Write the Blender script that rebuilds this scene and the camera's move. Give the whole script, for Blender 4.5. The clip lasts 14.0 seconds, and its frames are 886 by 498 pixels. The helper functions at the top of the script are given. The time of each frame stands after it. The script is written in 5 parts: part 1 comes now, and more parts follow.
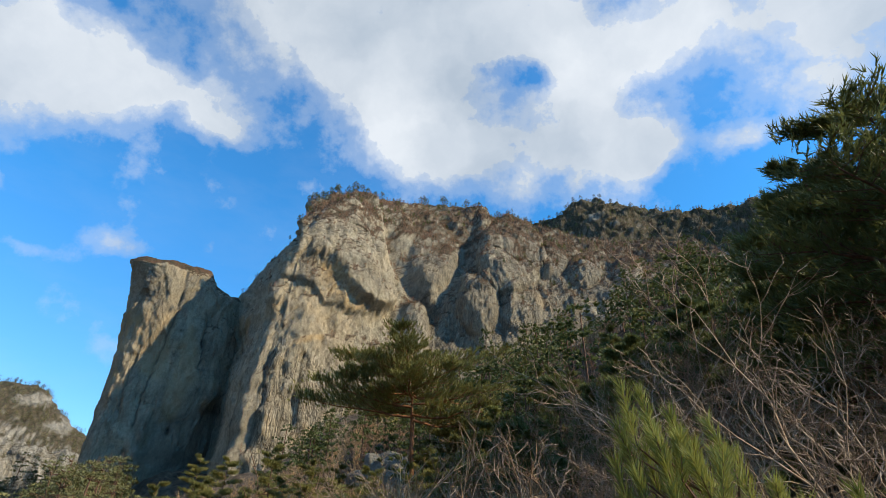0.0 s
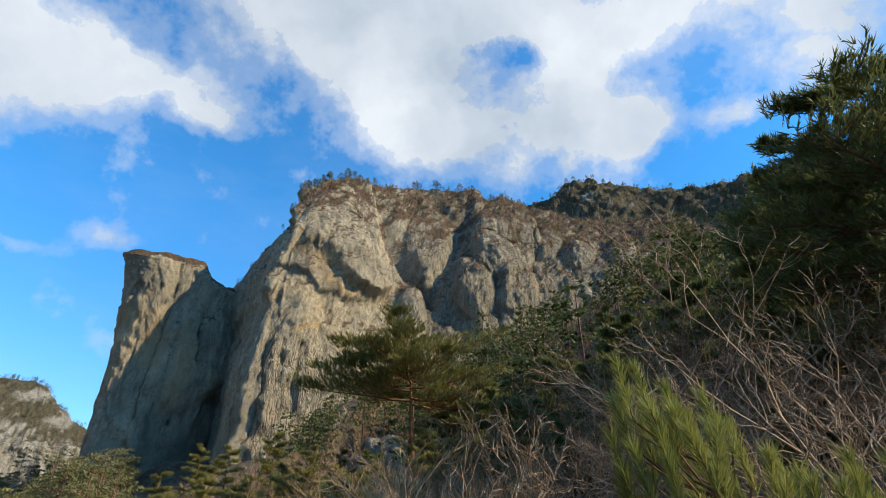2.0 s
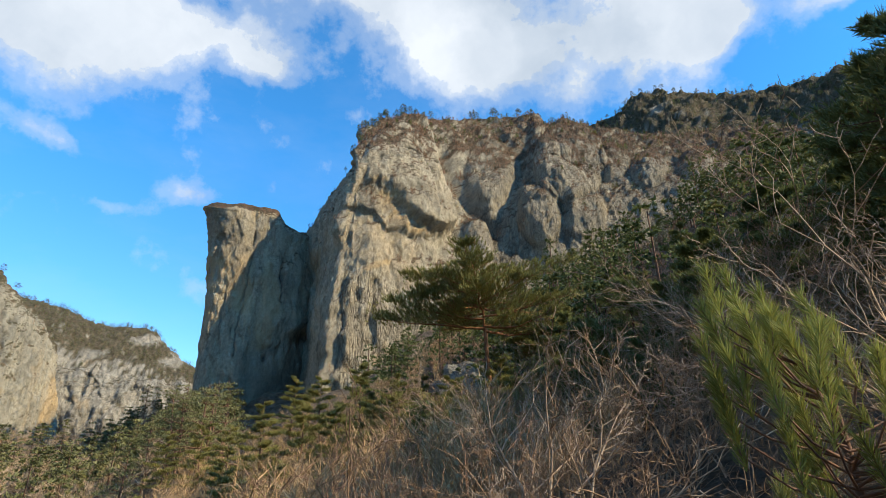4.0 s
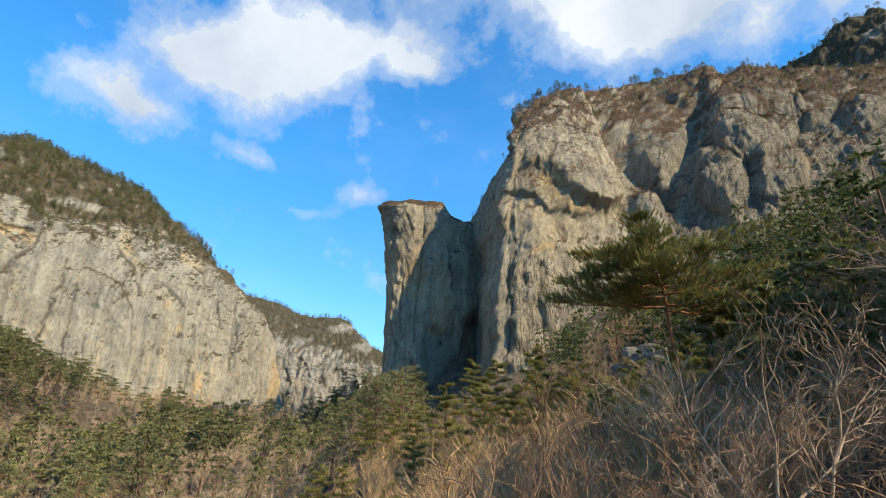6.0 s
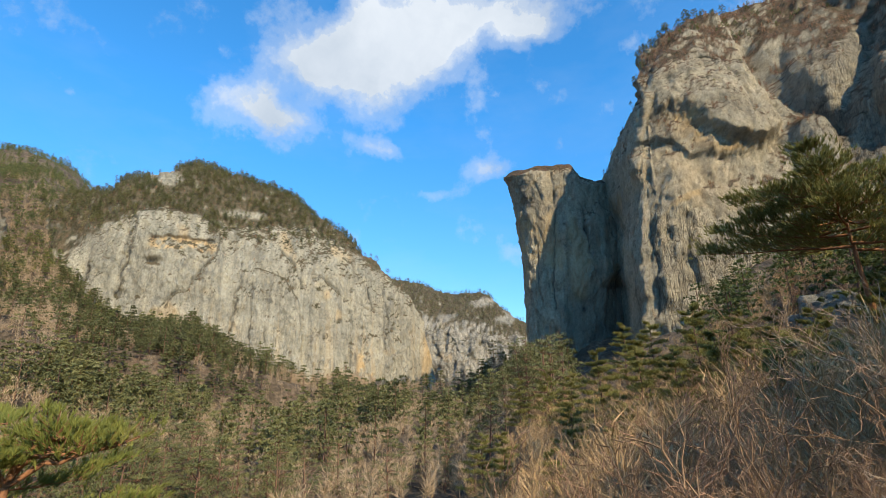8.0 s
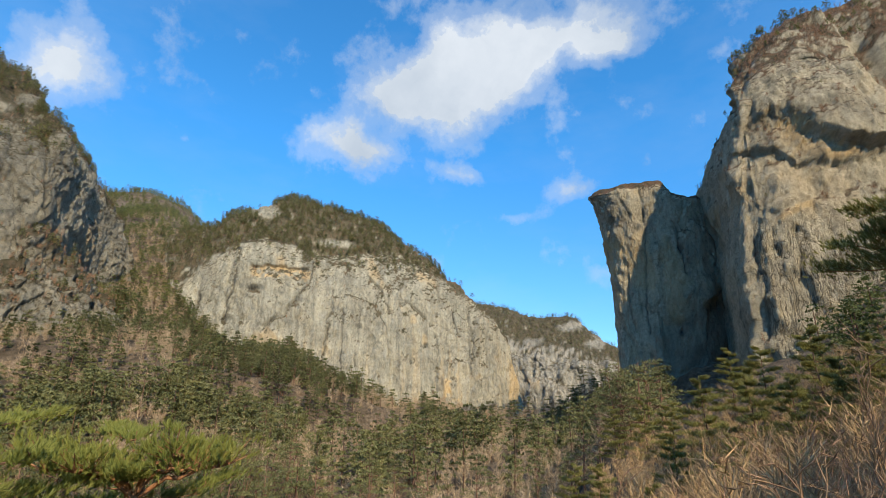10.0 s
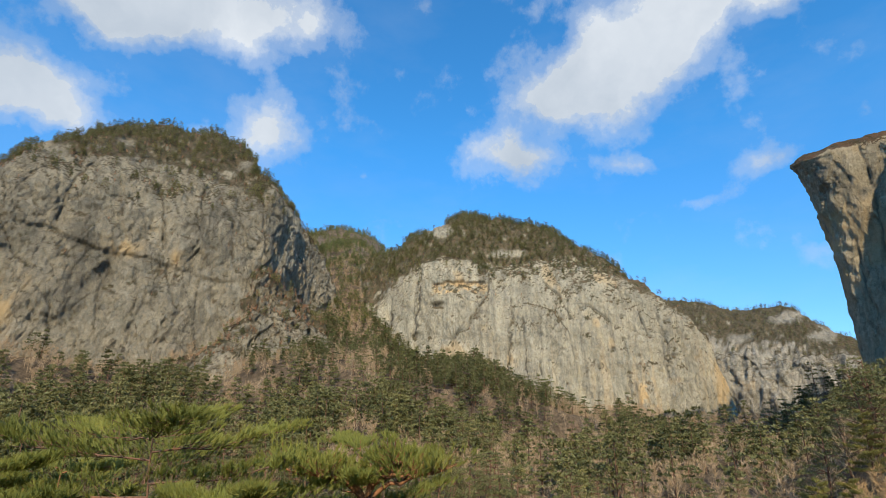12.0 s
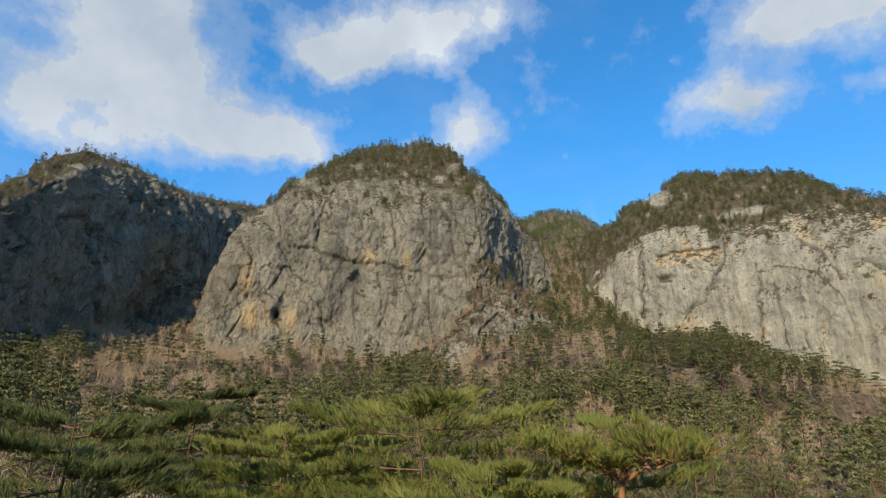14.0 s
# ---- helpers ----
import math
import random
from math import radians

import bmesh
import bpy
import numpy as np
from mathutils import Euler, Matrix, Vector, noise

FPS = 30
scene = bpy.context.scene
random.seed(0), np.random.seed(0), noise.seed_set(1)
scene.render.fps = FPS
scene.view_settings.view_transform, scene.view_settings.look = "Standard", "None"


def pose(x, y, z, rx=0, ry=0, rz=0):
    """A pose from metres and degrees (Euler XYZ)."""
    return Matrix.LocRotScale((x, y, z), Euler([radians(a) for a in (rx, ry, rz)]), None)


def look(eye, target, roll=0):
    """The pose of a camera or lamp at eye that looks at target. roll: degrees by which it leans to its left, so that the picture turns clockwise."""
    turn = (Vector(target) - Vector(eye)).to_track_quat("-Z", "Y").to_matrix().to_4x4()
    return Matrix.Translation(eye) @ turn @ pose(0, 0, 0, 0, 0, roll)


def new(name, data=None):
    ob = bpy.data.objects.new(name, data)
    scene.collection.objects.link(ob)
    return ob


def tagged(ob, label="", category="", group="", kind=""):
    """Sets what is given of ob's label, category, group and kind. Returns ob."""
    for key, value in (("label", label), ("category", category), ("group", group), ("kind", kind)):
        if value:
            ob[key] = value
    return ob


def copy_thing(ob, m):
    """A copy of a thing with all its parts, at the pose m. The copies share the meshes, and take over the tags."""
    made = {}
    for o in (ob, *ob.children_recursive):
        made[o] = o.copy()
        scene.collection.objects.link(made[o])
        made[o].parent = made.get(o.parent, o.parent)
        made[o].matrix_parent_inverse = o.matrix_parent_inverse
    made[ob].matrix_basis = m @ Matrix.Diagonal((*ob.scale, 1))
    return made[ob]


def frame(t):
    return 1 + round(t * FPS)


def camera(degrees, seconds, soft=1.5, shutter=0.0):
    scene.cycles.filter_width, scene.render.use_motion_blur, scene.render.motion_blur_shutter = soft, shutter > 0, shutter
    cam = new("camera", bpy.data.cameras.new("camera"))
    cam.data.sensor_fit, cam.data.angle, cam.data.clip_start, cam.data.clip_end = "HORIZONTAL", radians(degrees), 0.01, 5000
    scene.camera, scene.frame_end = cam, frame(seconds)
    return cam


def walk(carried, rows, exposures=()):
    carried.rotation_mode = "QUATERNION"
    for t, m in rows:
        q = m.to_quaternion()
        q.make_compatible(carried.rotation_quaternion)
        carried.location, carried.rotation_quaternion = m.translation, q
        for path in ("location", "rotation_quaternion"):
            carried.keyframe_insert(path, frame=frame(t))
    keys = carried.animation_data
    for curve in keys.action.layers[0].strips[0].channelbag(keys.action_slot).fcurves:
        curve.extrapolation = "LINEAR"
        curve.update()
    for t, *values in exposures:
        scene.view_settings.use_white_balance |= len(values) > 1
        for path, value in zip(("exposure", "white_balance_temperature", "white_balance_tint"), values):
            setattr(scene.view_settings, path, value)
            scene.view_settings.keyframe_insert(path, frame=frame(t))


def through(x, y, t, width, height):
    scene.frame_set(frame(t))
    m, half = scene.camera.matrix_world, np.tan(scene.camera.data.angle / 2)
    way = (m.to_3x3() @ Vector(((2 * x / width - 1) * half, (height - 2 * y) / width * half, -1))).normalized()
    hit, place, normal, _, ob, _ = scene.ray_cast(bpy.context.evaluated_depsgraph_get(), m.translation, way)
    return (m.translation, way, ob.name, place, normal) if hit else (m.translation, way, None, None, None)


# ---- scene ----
cam = camera(81.34, 14.0, soft=0.5)
PATH = [
    (0.0, pose(-0.000, 0.363, 0.211, 120.23, -1.68, -0.90)),
    (0.5, pose(-0.002, 0.365, 0.208, 119.70, -0.90, -0.26)),
    (1.0, pose(-0.000, 0.366, 0.207, 119.46, -0.31, -0.17)),
    (1.5, pose(0.002, 0.367, 0.205, 119.23, -0.05, -0.34)),
    (2.0, pose(0.004, 0.369, 0.200, 118.51, -0.01, -0.67)),
    (2.5, pose(0.006, 0.376, 0.187, 116.41, 0.19, -0.81)),
    (2.7, pose(0.004, 0.380, 0.180, 115.34, 0.14, -0.60)),
    (4.8, pose(-0.088, 0.385, 0.144, 110.09, 1.26, 13.30)),
    (5.0, pose(-0.096, 0.383, 0.143, 109.93, 1.08, 14.39)),
    (5.5, pose(-0.135, 0.371, 0.144, 109.99, -0.78, 19.65)),
    (6.0, pose(-0.176, 0.355, 0.138, 109.24, -1.23, 25.99)),
    (6.5, pose(-0.193, 0.350, 0.130, 108.02, 0.97, 29.17)),
    (7.0, pose(-0.212, 0.339, 0.128, 107.73, 1.64, 32.47)),
    (7.5, pose(-0.247, 0.317, 0.122, 106.84, 0.54, 38.03)),
    (7.7, pose(-0.258, 0.310, 0.118, 106.30, 0.70, 39.94)),
    (9.8, pose(-0.304, 0.258, 0.132, 108.26, -0.45, 49.51)),
    (10.0, pose(-0.311, 0.248, 0.135, 108.75, -0.55, 51.22)),
    (10.5, pose(-0.330, 0.221, 0.137, 109.02, 0.13, 56.25)),
    (11.0, pose(-0.347, 0.193, 0.137, 109.01, 0.49, 61.01)),
    (11.5, pose(-0.360, 0.165, 0.140, 109.54, 0.04, 65.36)),
    (12.0, pose(-0.375, 0.126, 0.140, 109.48, -0.19, 71.33)),
    (12.5, pose(-0.388, 0.078, 0.140, 109.43, -0.40, 78.52)),
    (13.0, pose(-0.396, 0.036, 0.136, 108.89, -0.53, 84.66)),
    (13.5, pose(-0.399, -0.008, 0.131, 108.22, -0.21, 91.06)),
    (14.0, pose(-0.398, -0.041, 0.127, 107.63, -0.29, 95.82)),
]
walk(cam, PATH, [(0, .22), (2.7, .32), (5, .43), (7.5, .36), (11, .2), (14, .1)])


# ---------------------------------------------------------------- world and sun
SUN_BEARING, SUN_HEIGHT = -104.0, 34.0     # degrees: to the left of +y, above the horizon


def way(bearing, height):
    """The unit vector towards a bearing (degrees to the left of +y) and a height above the horizon."""
    b, h = radians(bearing), radians(height)
    return Vector((-math.sin(b) * math.cos(h), math.cos(b) * math.cos(h), math.sin(h)))


sun = new("sun", bpy.data.lights.new("sun", "SUN"))
sun.data.energy, sun.data.angle, sun.data.color = 5.0, radians(0.53), (1.0, 0.83, 0.58)
sun.matrix_world = look(way(SUN_BEARING, SUN_HEIGHT) * 100, (0, 0, 0))


def N(tree, kind, **sets):
    node = tree.nodes.new(kind)
    for key, value in sets.items():
        if key in node.inputs:
            node.inputs[key].default_value = value
    return node


def math_node(tree, op, a, b=None, c=None, clamp=False):
    node = tree.nodes.new("ShaderNodeMath")
    node.operation, node.use_clamp = op, clamp
    for i, v in enumerate((a, b, c)):
        if v is None:
            continue
        if isinstance(v, (int, float)):
            node.inputs[i].default_value = v
        else:
            tree.links.new(v, node.inputs[i])
    return node.outputs[0]


def ramp(tree, fac, stops, ease="LINEAR"):
    node = tree.nodes.new("ShaderNodeValToRGB")
    node.color_ramp.interpolation = ease
    els = node.color_ramp.elements
    while len(els) < len(stops):
        els.new(0.5)
    for el, (pos, col) in zip(els, stops):
        el.position = pos
        el.color = (*col, 1) if isinstance(col, tuple) else (col, col, col, 1)
    tree.links.new(fac, node.inputs[0])
    return node.outputs[0]


def mix(tree, fac, a, b, blend="MIX"):
    node = tree.nodes.new("ShaderNodeMix")
    node.data_type, node.blend_type = "RGBA", blend
    for sock, v in ((node.inputs[0], fac), (node.inputs[6], a), (node.inputs[7], b)):
        if isinstance(v, (int, float)):
            sock.default_value = v
        elif isinstance(v, tuple):
            sock.default_value = (*v, 1)
        else:
            tree.links.new(v, sock)
    return node.outputs[2]


def fbm_node(tree, vec, scale, detail=6, rough=0.55, stretch=None, warp=0.0):
    if stretch:
        m = tree.nodes.new("ShaderNodeMapping")
        m.inputs["Scale"].default_value = stretch
        tree.links.new(vec, m.inputs[0])
        vec = m.outputs[0]
    node = N(tree, "ShaderNodeTexNoise", Scale=scale, Detail=detail, Roughness=rough, Distortion=warp)
    tree.links.new(vec, node.inputs["Vector"])
    return node.outputs["Fac"]


# the clouds: bearing, height, half width and half height in degrees, density
CLOUDS = [
    (45, 38.5, 8, 4.2, 1.0), (52, 35.5, 5, 3.5, .9), (34, 40.5, 6, 2.6, .8), (60, 35, 4, 2.2, .6), (24, 50, 9, 4.5, .95), (28, 39, 3, 1.4, .45),
    (6, 47, 7.5, 7.5, 1.05), (-8, 52.5, 9, 3.2, .95), (-20, 47, 6, 4.5, .95), (-17, 39.5, 6.5, 4, 1.2), (2, 41, 6, 4, 1.0)] + [
    (-27, 38.5, 4.5, 2.2, 1.0), (-38, 37, 3, 1.2, .8),
    (-50, 42, 6, 4.5, 1.25), (-36, 48, 6, 3.5, .8), (35, 25.3, 2.2, 1.5, .8), (43, 23, 2.4, .8, .4), (19, 35, 1.6, 1.2, .45), (-12.0, 48.5, 3.0, 1.3, -0.8), (-7.0, 49.8, 2.0, 0.9, -0.6), (0, 60, 20, 6, .9)] + [
    (64.5, 29.3, 3.4, 2.0, 1.1), (60, 27.3, 2.8, 1.4, .9), (49, 27, 2.8, 1.0, .6), (80.2, 27.4, 1.2, .8, .65), (57, 37.5, 3.6, 2.0, .6), (92, 30.2, 4.2, 2.4, 1.15), (101, 39.5, 8, 3.2, 1.15),
    (110, 37.5, 4, 2.4, .9), (89, 42, 4, 2.4, .8), (131, 32, 8, 5.0, 1.45), (121, 27.2, 6, 2.6, 1.0), (115, 28.5, 4, 2.4, .8), (138, 24, 5, 3, 1.0), (134, 40, 8, 4, 1.0), (120, 55, 14, 6, .9)]


def sky_world():
    world = bpy.data.worlds.new("sky")
    scene.world = world
    world.use_nodes = True
    t = world.node_tree
    t.nodes.clear()
    out, back = t.nodes.new("ShaderNodeOutputWorld"), N(t, "ShaderNodeBackground", Strength=0.1)
    sky = t.nodes.new("ShaderNodeTexSky")
    sky.sky_type, sky.sun_disc = "NISHITA", False
    sky.sun_elevation, sky.sun_rotation = radians(SUN_HEIGHT), radians(-SUN_BEARING)
    sky.altitude, sky.air_density, sky.dust_density, sky.ozone_density = 300, 1.0, 0.3, 3.0
    co = t.nodes.new("ShaderNodeTexCoord").outputs["Generated"]
    # wisps warp the outlines of the clouds
    wob = N(t, "ShaderNodeTexNoise", Scale=5.0, Detail=7, Roughness=0.62)
    t.links.new(co, wob.inputs["Vector"])
    sub = t.nodes.new("ShaderNodeVectorMath")
    sub.operation = "MULTIPLY_ADD"
    t.links.new(wob.outputs["Color"], sub.inputs[0])
    sub.inputs[1].default_value, sub.inputs[2].default_value = (0.14,) * 3, (-0.07,) * 3
    add = t.nodes.new("ShaderNodeVectorMath")
    t.links.new(co, add.inputs[0])
    t.links.new(sub.outputs[0], add.inputs[1])
    p = add.outputs[0]
    total = None
    for b, h, w, k, dens in CLOUDS:
        w, k = 0.93 * w, 0.93 * k
        c = way(b, h)
        right = Vector((math.cos(radians(b)), math.sin(radians(b)), 0))
        up = right.cross(c)
        parts = []
        for axis, size in ((right, w), (up, k), (c, 200)):
            dot = t.nodes.new("ShaderNodeVectorMath")
            dot.operation = "DOT_PRODUCT"
            t.links.new(p, dot.inputs[0])
            dot.inputs[1].default_value = axis / (1.25 * radians(size))
            parts.append(dot.outputs["Value"])
        r2 = math_node(t, "ADD", math_node(t, "POWER", parts[0], 2), math_node(t, "POWER", parts[1], 2))
        blob = math_node(t, "MULTIPLY", math_node(t, "EXPONENT", math_node(t, "MULTIPLY", r2, -1.0)), dens)
        blob = math_node(t, "MULTIPLY", blob, math_node(t, "GREATER_THAN", parts[2], 0))
        total = blob if total is None else math_node(t, "ADD", total, blob)
    fine = fbm_node(t, co, 9.0, 8, 0.6)
    big = fbm_node(t, co, 3.0, 5, 0.55)
    dens = math_node(t, "ADD", total, math_node(t, "MULTIPLY_ADD", fine, 2.3, -1.2))
    dens = math_node(t, "ADD", dens, math_node(t, "MULTIPLY_ADD", big, 0.5, -0.25))
    mask = ramp(t, dens, [(0.12, 0.0), (0.5, 0.3), (0.9, 0.72), (1.25, 0.95)], "EASE")
    veil = ramp(t, fbm_node(t, co, 2.2, 6, 0.6, (1, 1, 2.5)), [(0.45, 0.0), (0.85, 0.16)])
    mask = math_node(t, "MAXIMUM", mask, veil)
    white = ramp(t, fbm_node(t, p, 4.0, 5, 0.5), [(0.3, (4.2, 4.9, 5.7)), (0.68, (7.4, 7.8, 8.2))])
    sep = t.nodes.new("ShaderNodeSeparateXYZ")
    t.links.new(co, sep.inputs[0])
    tint = ramp(t, sep.outputs["Z"], [(0.0, (1.0, 1.35, 1.7)), (0.2, (0.82, 1.5, 1.95)), (0.5, (0.6, 1.85, 2.45))])
    blue = mix(t, 1.0, sky.outputs[0], tint, "MULTIPLY")
    col = mix(t, mask, blue, white)
    t.links.new(col, back.inputs[0])
    t.links.new(back.outputs[0], out.inputs[0])


sky_world()


# ---------------------------------------------------------------- noise for the shapes
def lattice(ix, iy, iz, seed):
    n = (ix * 374761393 + iy * 668265263 + iz * 2147483647 + seed * 974634777) & 0xFFFFFFFF
    n = ((n ^ (n >> 13)) * 1274126177) & 0xFFFFFFFF
    n = ((n ^ (n >> 16)) * 2246822519) & 0xFFFFFFFF
    return ((n ^ (n >> 15)) & 0xFFFFFF) / 8388607.5 - 1.0


def value_noise(p, seed=0):
    i = np.floor(p).astype(np.int64)
    f = p - i
    f = f * f * f * (f * (f * 6 - 15) + 10)
    out = 0.0
    for dx in (0, 1):
        wx = f[..., 0] if dx else 1 - f[..., 0]
        for dy in (0, 1):
            wy = f[..., 1] if dy else 1 - f[..., 1]
            for dz in (0, 1):
                wz = f[..., 2] if dz else 1 - f[..., 2]
                out = out + wx * wy * wz * lattice(i[..., 0] + dx, i[..., 1] + dy, i[..., 2] + dz, seed)
    return out


def fbm(p, octaves=4, gain=0.5, seed=0):
    total, amp = 0.0, 1.0
    for k in range(octaves):
        total = total + amp * value_noise(p * 2.0 ** k + 17.3 * k, seed + k)
        amp *= gain
    return total


def ridged(p, octaves=3, seed=0):
    total, amp = 0.0, 1.0
    for k in range(octaves):
        total = total + amp * (1 - 2 * np.abs(value_noise(p * 2.0 ** k + 9.1 * k, seed + k)))
        amp *= 0.5
    return total


def cells(p, seed=0):
    """Broken blocks: the distance to the nearest joint, and a number for each block."""
    i = np.floor(p).astype(np.int64)
    best, second, ident = np.full(p.shape[:-1], 9.0), np.full(p.shape[:-1], 9.0), np.zeros(p.shape[:-1])
    for dx in (-1, 0, 1):
        for dy in (-1, 0, 1):
            for dz in (-1, 0, 1):
                c = i + np.array([dx, dy, dz])
                j = [0.5 + 0.42 * lattice(c[..., 0], c[..., 1], c[..., 2], seed + k) for k in range(3)]
                d = np.sqrt(sum((c[..., k] + j[k] - p[..., k]) ** 2 for k in range(3)))
                closer = d < best
                second = np.where(closer, best, np.minimum(second, d))
                ident = np.where(closer, lattice(c[..., 0], c[..., 1], c[..., 2], seed + 7), ident)
                best = np.where(closer, d, best)
    return second - best, ident


def smooth(a, b, x):
    s = np.clip((x - a) / (b - a), 0, 1)
    return s * s * (3 - 2 * s)


# ---------------------------------------------------------------- materials
def material(name):
    m = bpy.data.materials.new(name)
    m.use_nodes = True
    t = m.node_tree
    b = t.nodes["Principled BSDF"]
    b.inputs["Specular IOR Level"].default_value = 0.25
    return m, t, b


def bump(t, b, height, strength, dist):
    node = N(t, "ShaderNodeBump", Strength=strength, Distance=dist)
    t.links.new(height, node.inputs["Height"])
    t.links.new(node.outputs[0], b.inputs["Normal"])


def attr(t, name):
    node = t.nodes.new("ShaderNodeAttribute")
    node.attribute_name = name
    return node.outputs["Fac"]


DRY_SCRUB = [(0.3, (0.05, 0.052, 0.022)), (0.45, (0.11, 0.08, 0.045)), (0.58, (0.17, 0.105, 0.06)), (0.75, (0.19, 0.075, 0.035))]
GREEN_SCRUB = [(0.3, (0.04, 0.042, 0.02)), (0.45, (0.085, 0.075, 0.04)), (0.6, (0.14, 0.105, 0.065)), (0.78, (0.18, 0.115, 0.075))]


def rock_material(name, light, mid, dark, ochre=(0.55, 0.36, 0.16), streak=0.5, joints=0.5, scrub_stops=DRY_SCRUB, wrinkles=0.18, calm=1.0):
    """Weathered tuff: pale ground colour, dark water streaks, lichen, joints, ochre where it broke off; scrub where 'veg' says."""
    m, t, b = material(name)
    co = t.nodes.new("ShaderNodeNewGeometry").outputs["Position"]
    base = ramp(t, fbm_node(t, co, 0.045, 9, 0.62), [(0.3, dark), (0.46, mid), (0.66, light)])
    fine = fbm_node(t, co, 0.9, 8, 0.72)
    base = mix(t, 0.8 * calm, base, ramp(t, fine, [(0.28, 0.55), (0.55, 1.0), (0.8, 1.2)]), "MULTIPLY")
    wide = fbm_node(t, co, 0.16, 7, 0.62, (1, 1, 0.1), 0.15)
    base = mix(t, streak * 0.7, base, ramp(t, wide, [(0.36, 0.4), (0.48, 0.95), (0.62, 1.12)]), "MULTIPLY")
    lines = fbm_node(t, co, 0.5, 6, 0.65, (1, 1, 0.06), 0.2)
    base = mix(t, streak * 0.6, base, ramp(t, lines, [(0.34, 0.45), (0.46, 0.95), (0.62, 1.08)]), "MULTIPLY")
    slant = N(t, "ShaderNodeTexNoise", Scale=0.55, Detail=7, Roughness=0.7, Distortion=0.5)
    turn = t.nodes.new("ShaderNodeMapping")
    turn.vector_type = "TEXTURE"
    turn.inputs["Rotation"].default_value, turn.inputs["Scale"].default_value = (0.22, 0.26, 0.0), (1, 1, 14)
    t.links.new(co, turn.inputs[0])
    t.links.new(turn.outputs[0], slant.inputs["Vector"])
    base = mix(t, 0.7 * calm, base, ramp(t, slant.outputs["Fac"], [(0.30, 0.3), (0.40, 0.95), (0.66, 1.12)]), "MULTIPLY")
    # fine flutes: thin dark grooves, mostly upright
    groove = fbm_node(t, co, 0.62, 4, 0.55, (1, 1, 0.13), 1.0)
    groove = ramp(t, groove, [(0.45, 1.08), (0.49, 0.35), (0.51, 0.35), (0.55, 1.08)])
    where = attr(t, "flute")
    base = mix(t, math_node(t, "MULTIPLY", where, wrinkles), base, groove, "MULTIPLY")
    blotch = fbm_node(t, co, 0.11, 8, 0.66, None, 0.8)
    base = mix(t, 0.6, base, ramp(t, blotch, [(0.34, (0.62, 0.66, 0.66)), (0.5, (1.0, 1.0, 1.0)), (0.66, (1.16, 1.12, 1.02))]), "MULTIPLY")
    pits = ramp(t, fbm_node(t, co, 0.38, 9, 0.8), [(0.30, 0.25), (0.36, 1.0)])
    base = mix(t, 0.75 * calm * calm, base, pits, "MULTIPLY")
    lichen = ramp(t, fbm_node(t, co, 0.22, 9, 0.72), [(0.54, 0.0), (0.68, 0.6)])
    base = mix(t, lichen, base, (0.13, 0.135, 0.115))
    # joints: warped cell borders, longer than wide
    warp = N(t, "ShaderNodeTexNoise", Scale=0.12, Detail=6, Roughness=0.65)
    t.links.new(co, warp.inputs["Vector"])
    mad = t.nodes.new("ShaderNodeVectorMath")
    mad.operation = "MULTIPLY_ADD"
    t.links.new(warp.outputs["Color"], mad.inputs[0])
    mad.inputs[1].default_value = (14, 14, 14)
    t.links.new(co, mad.inputs[2])
    mp = t.nodes.new("ShaderNodeMapping")
    mp.inputs["Scale"].default_value, mp.inputs["Rotation"].default_value = (0.085, 0.085, 0.04), (0.25, 0.2, 0)
    t.links.new(mad.outputs[0], mp.inputs[0])
    vor = N(t, "ShaderNodeTexVoronoi", Scale=1.0)
    vor.feature = "DISTANCE_TO_EDGE"
    t.links.new(mp.outputs[0], vor.inputs["Vector"])
    crack = ramp(t, vor.outputs["Distance"], [(0.0, 0.25), (0.028, 1.0)])
    broken = ramp(t, fbm_node(t, co, 0.07, 4, 0.6), [(0.42, 0.0), (0.6, 1.0)])
    base = mix(t, math_node(t, "MULTIPLY", broken, joints), base, crack, "MULTIPLY")
    base = mix(t, attr(t, "ochre"), base, mix(t, fine, ochre, (0.68, 0.52, 0.29)))
    # 'dark' holds joints and stains, and shade put into hollows and undersides
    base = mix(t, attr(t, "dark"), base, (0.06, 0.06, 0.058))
    scrub = ramp(t, fbm_node(t, co, 0.35, 7, 0.7), scrub_stops)
    base = mix(t, attr(t, "veg"), base, scrub)
    t.links.new(base, b.inputs["Base Color"])
    b.inputs["Roughness"].default_value = 0.92
    h = math_node(t, "ADD", math_node(t, "MULTIPLY", fine, 0.8), math_node(t, "MULTIPLY", lines, 0.5))
    h = math_node(t, "ADD", h, math_node(t, "MULTIPLY", fbm_node(t, co, 3.0, 6, 0.7), 0.8))
    h = math_node(t, "ADD", h, math_node(t, "MULTIPLY", crack, joints))
    h = math_node(t, "ADD", h, math_node(t, "MULTIPLY", slant.outputs["Fac"], 0.8))
    h = math_node(t, "ADD", h, math_node(t, "MULTIPLY", groove, math_node(t, "MULTIPLY", where, wrinkles)))
    bump(t, b, h, 1.0, 1.3 * calm)
    return m


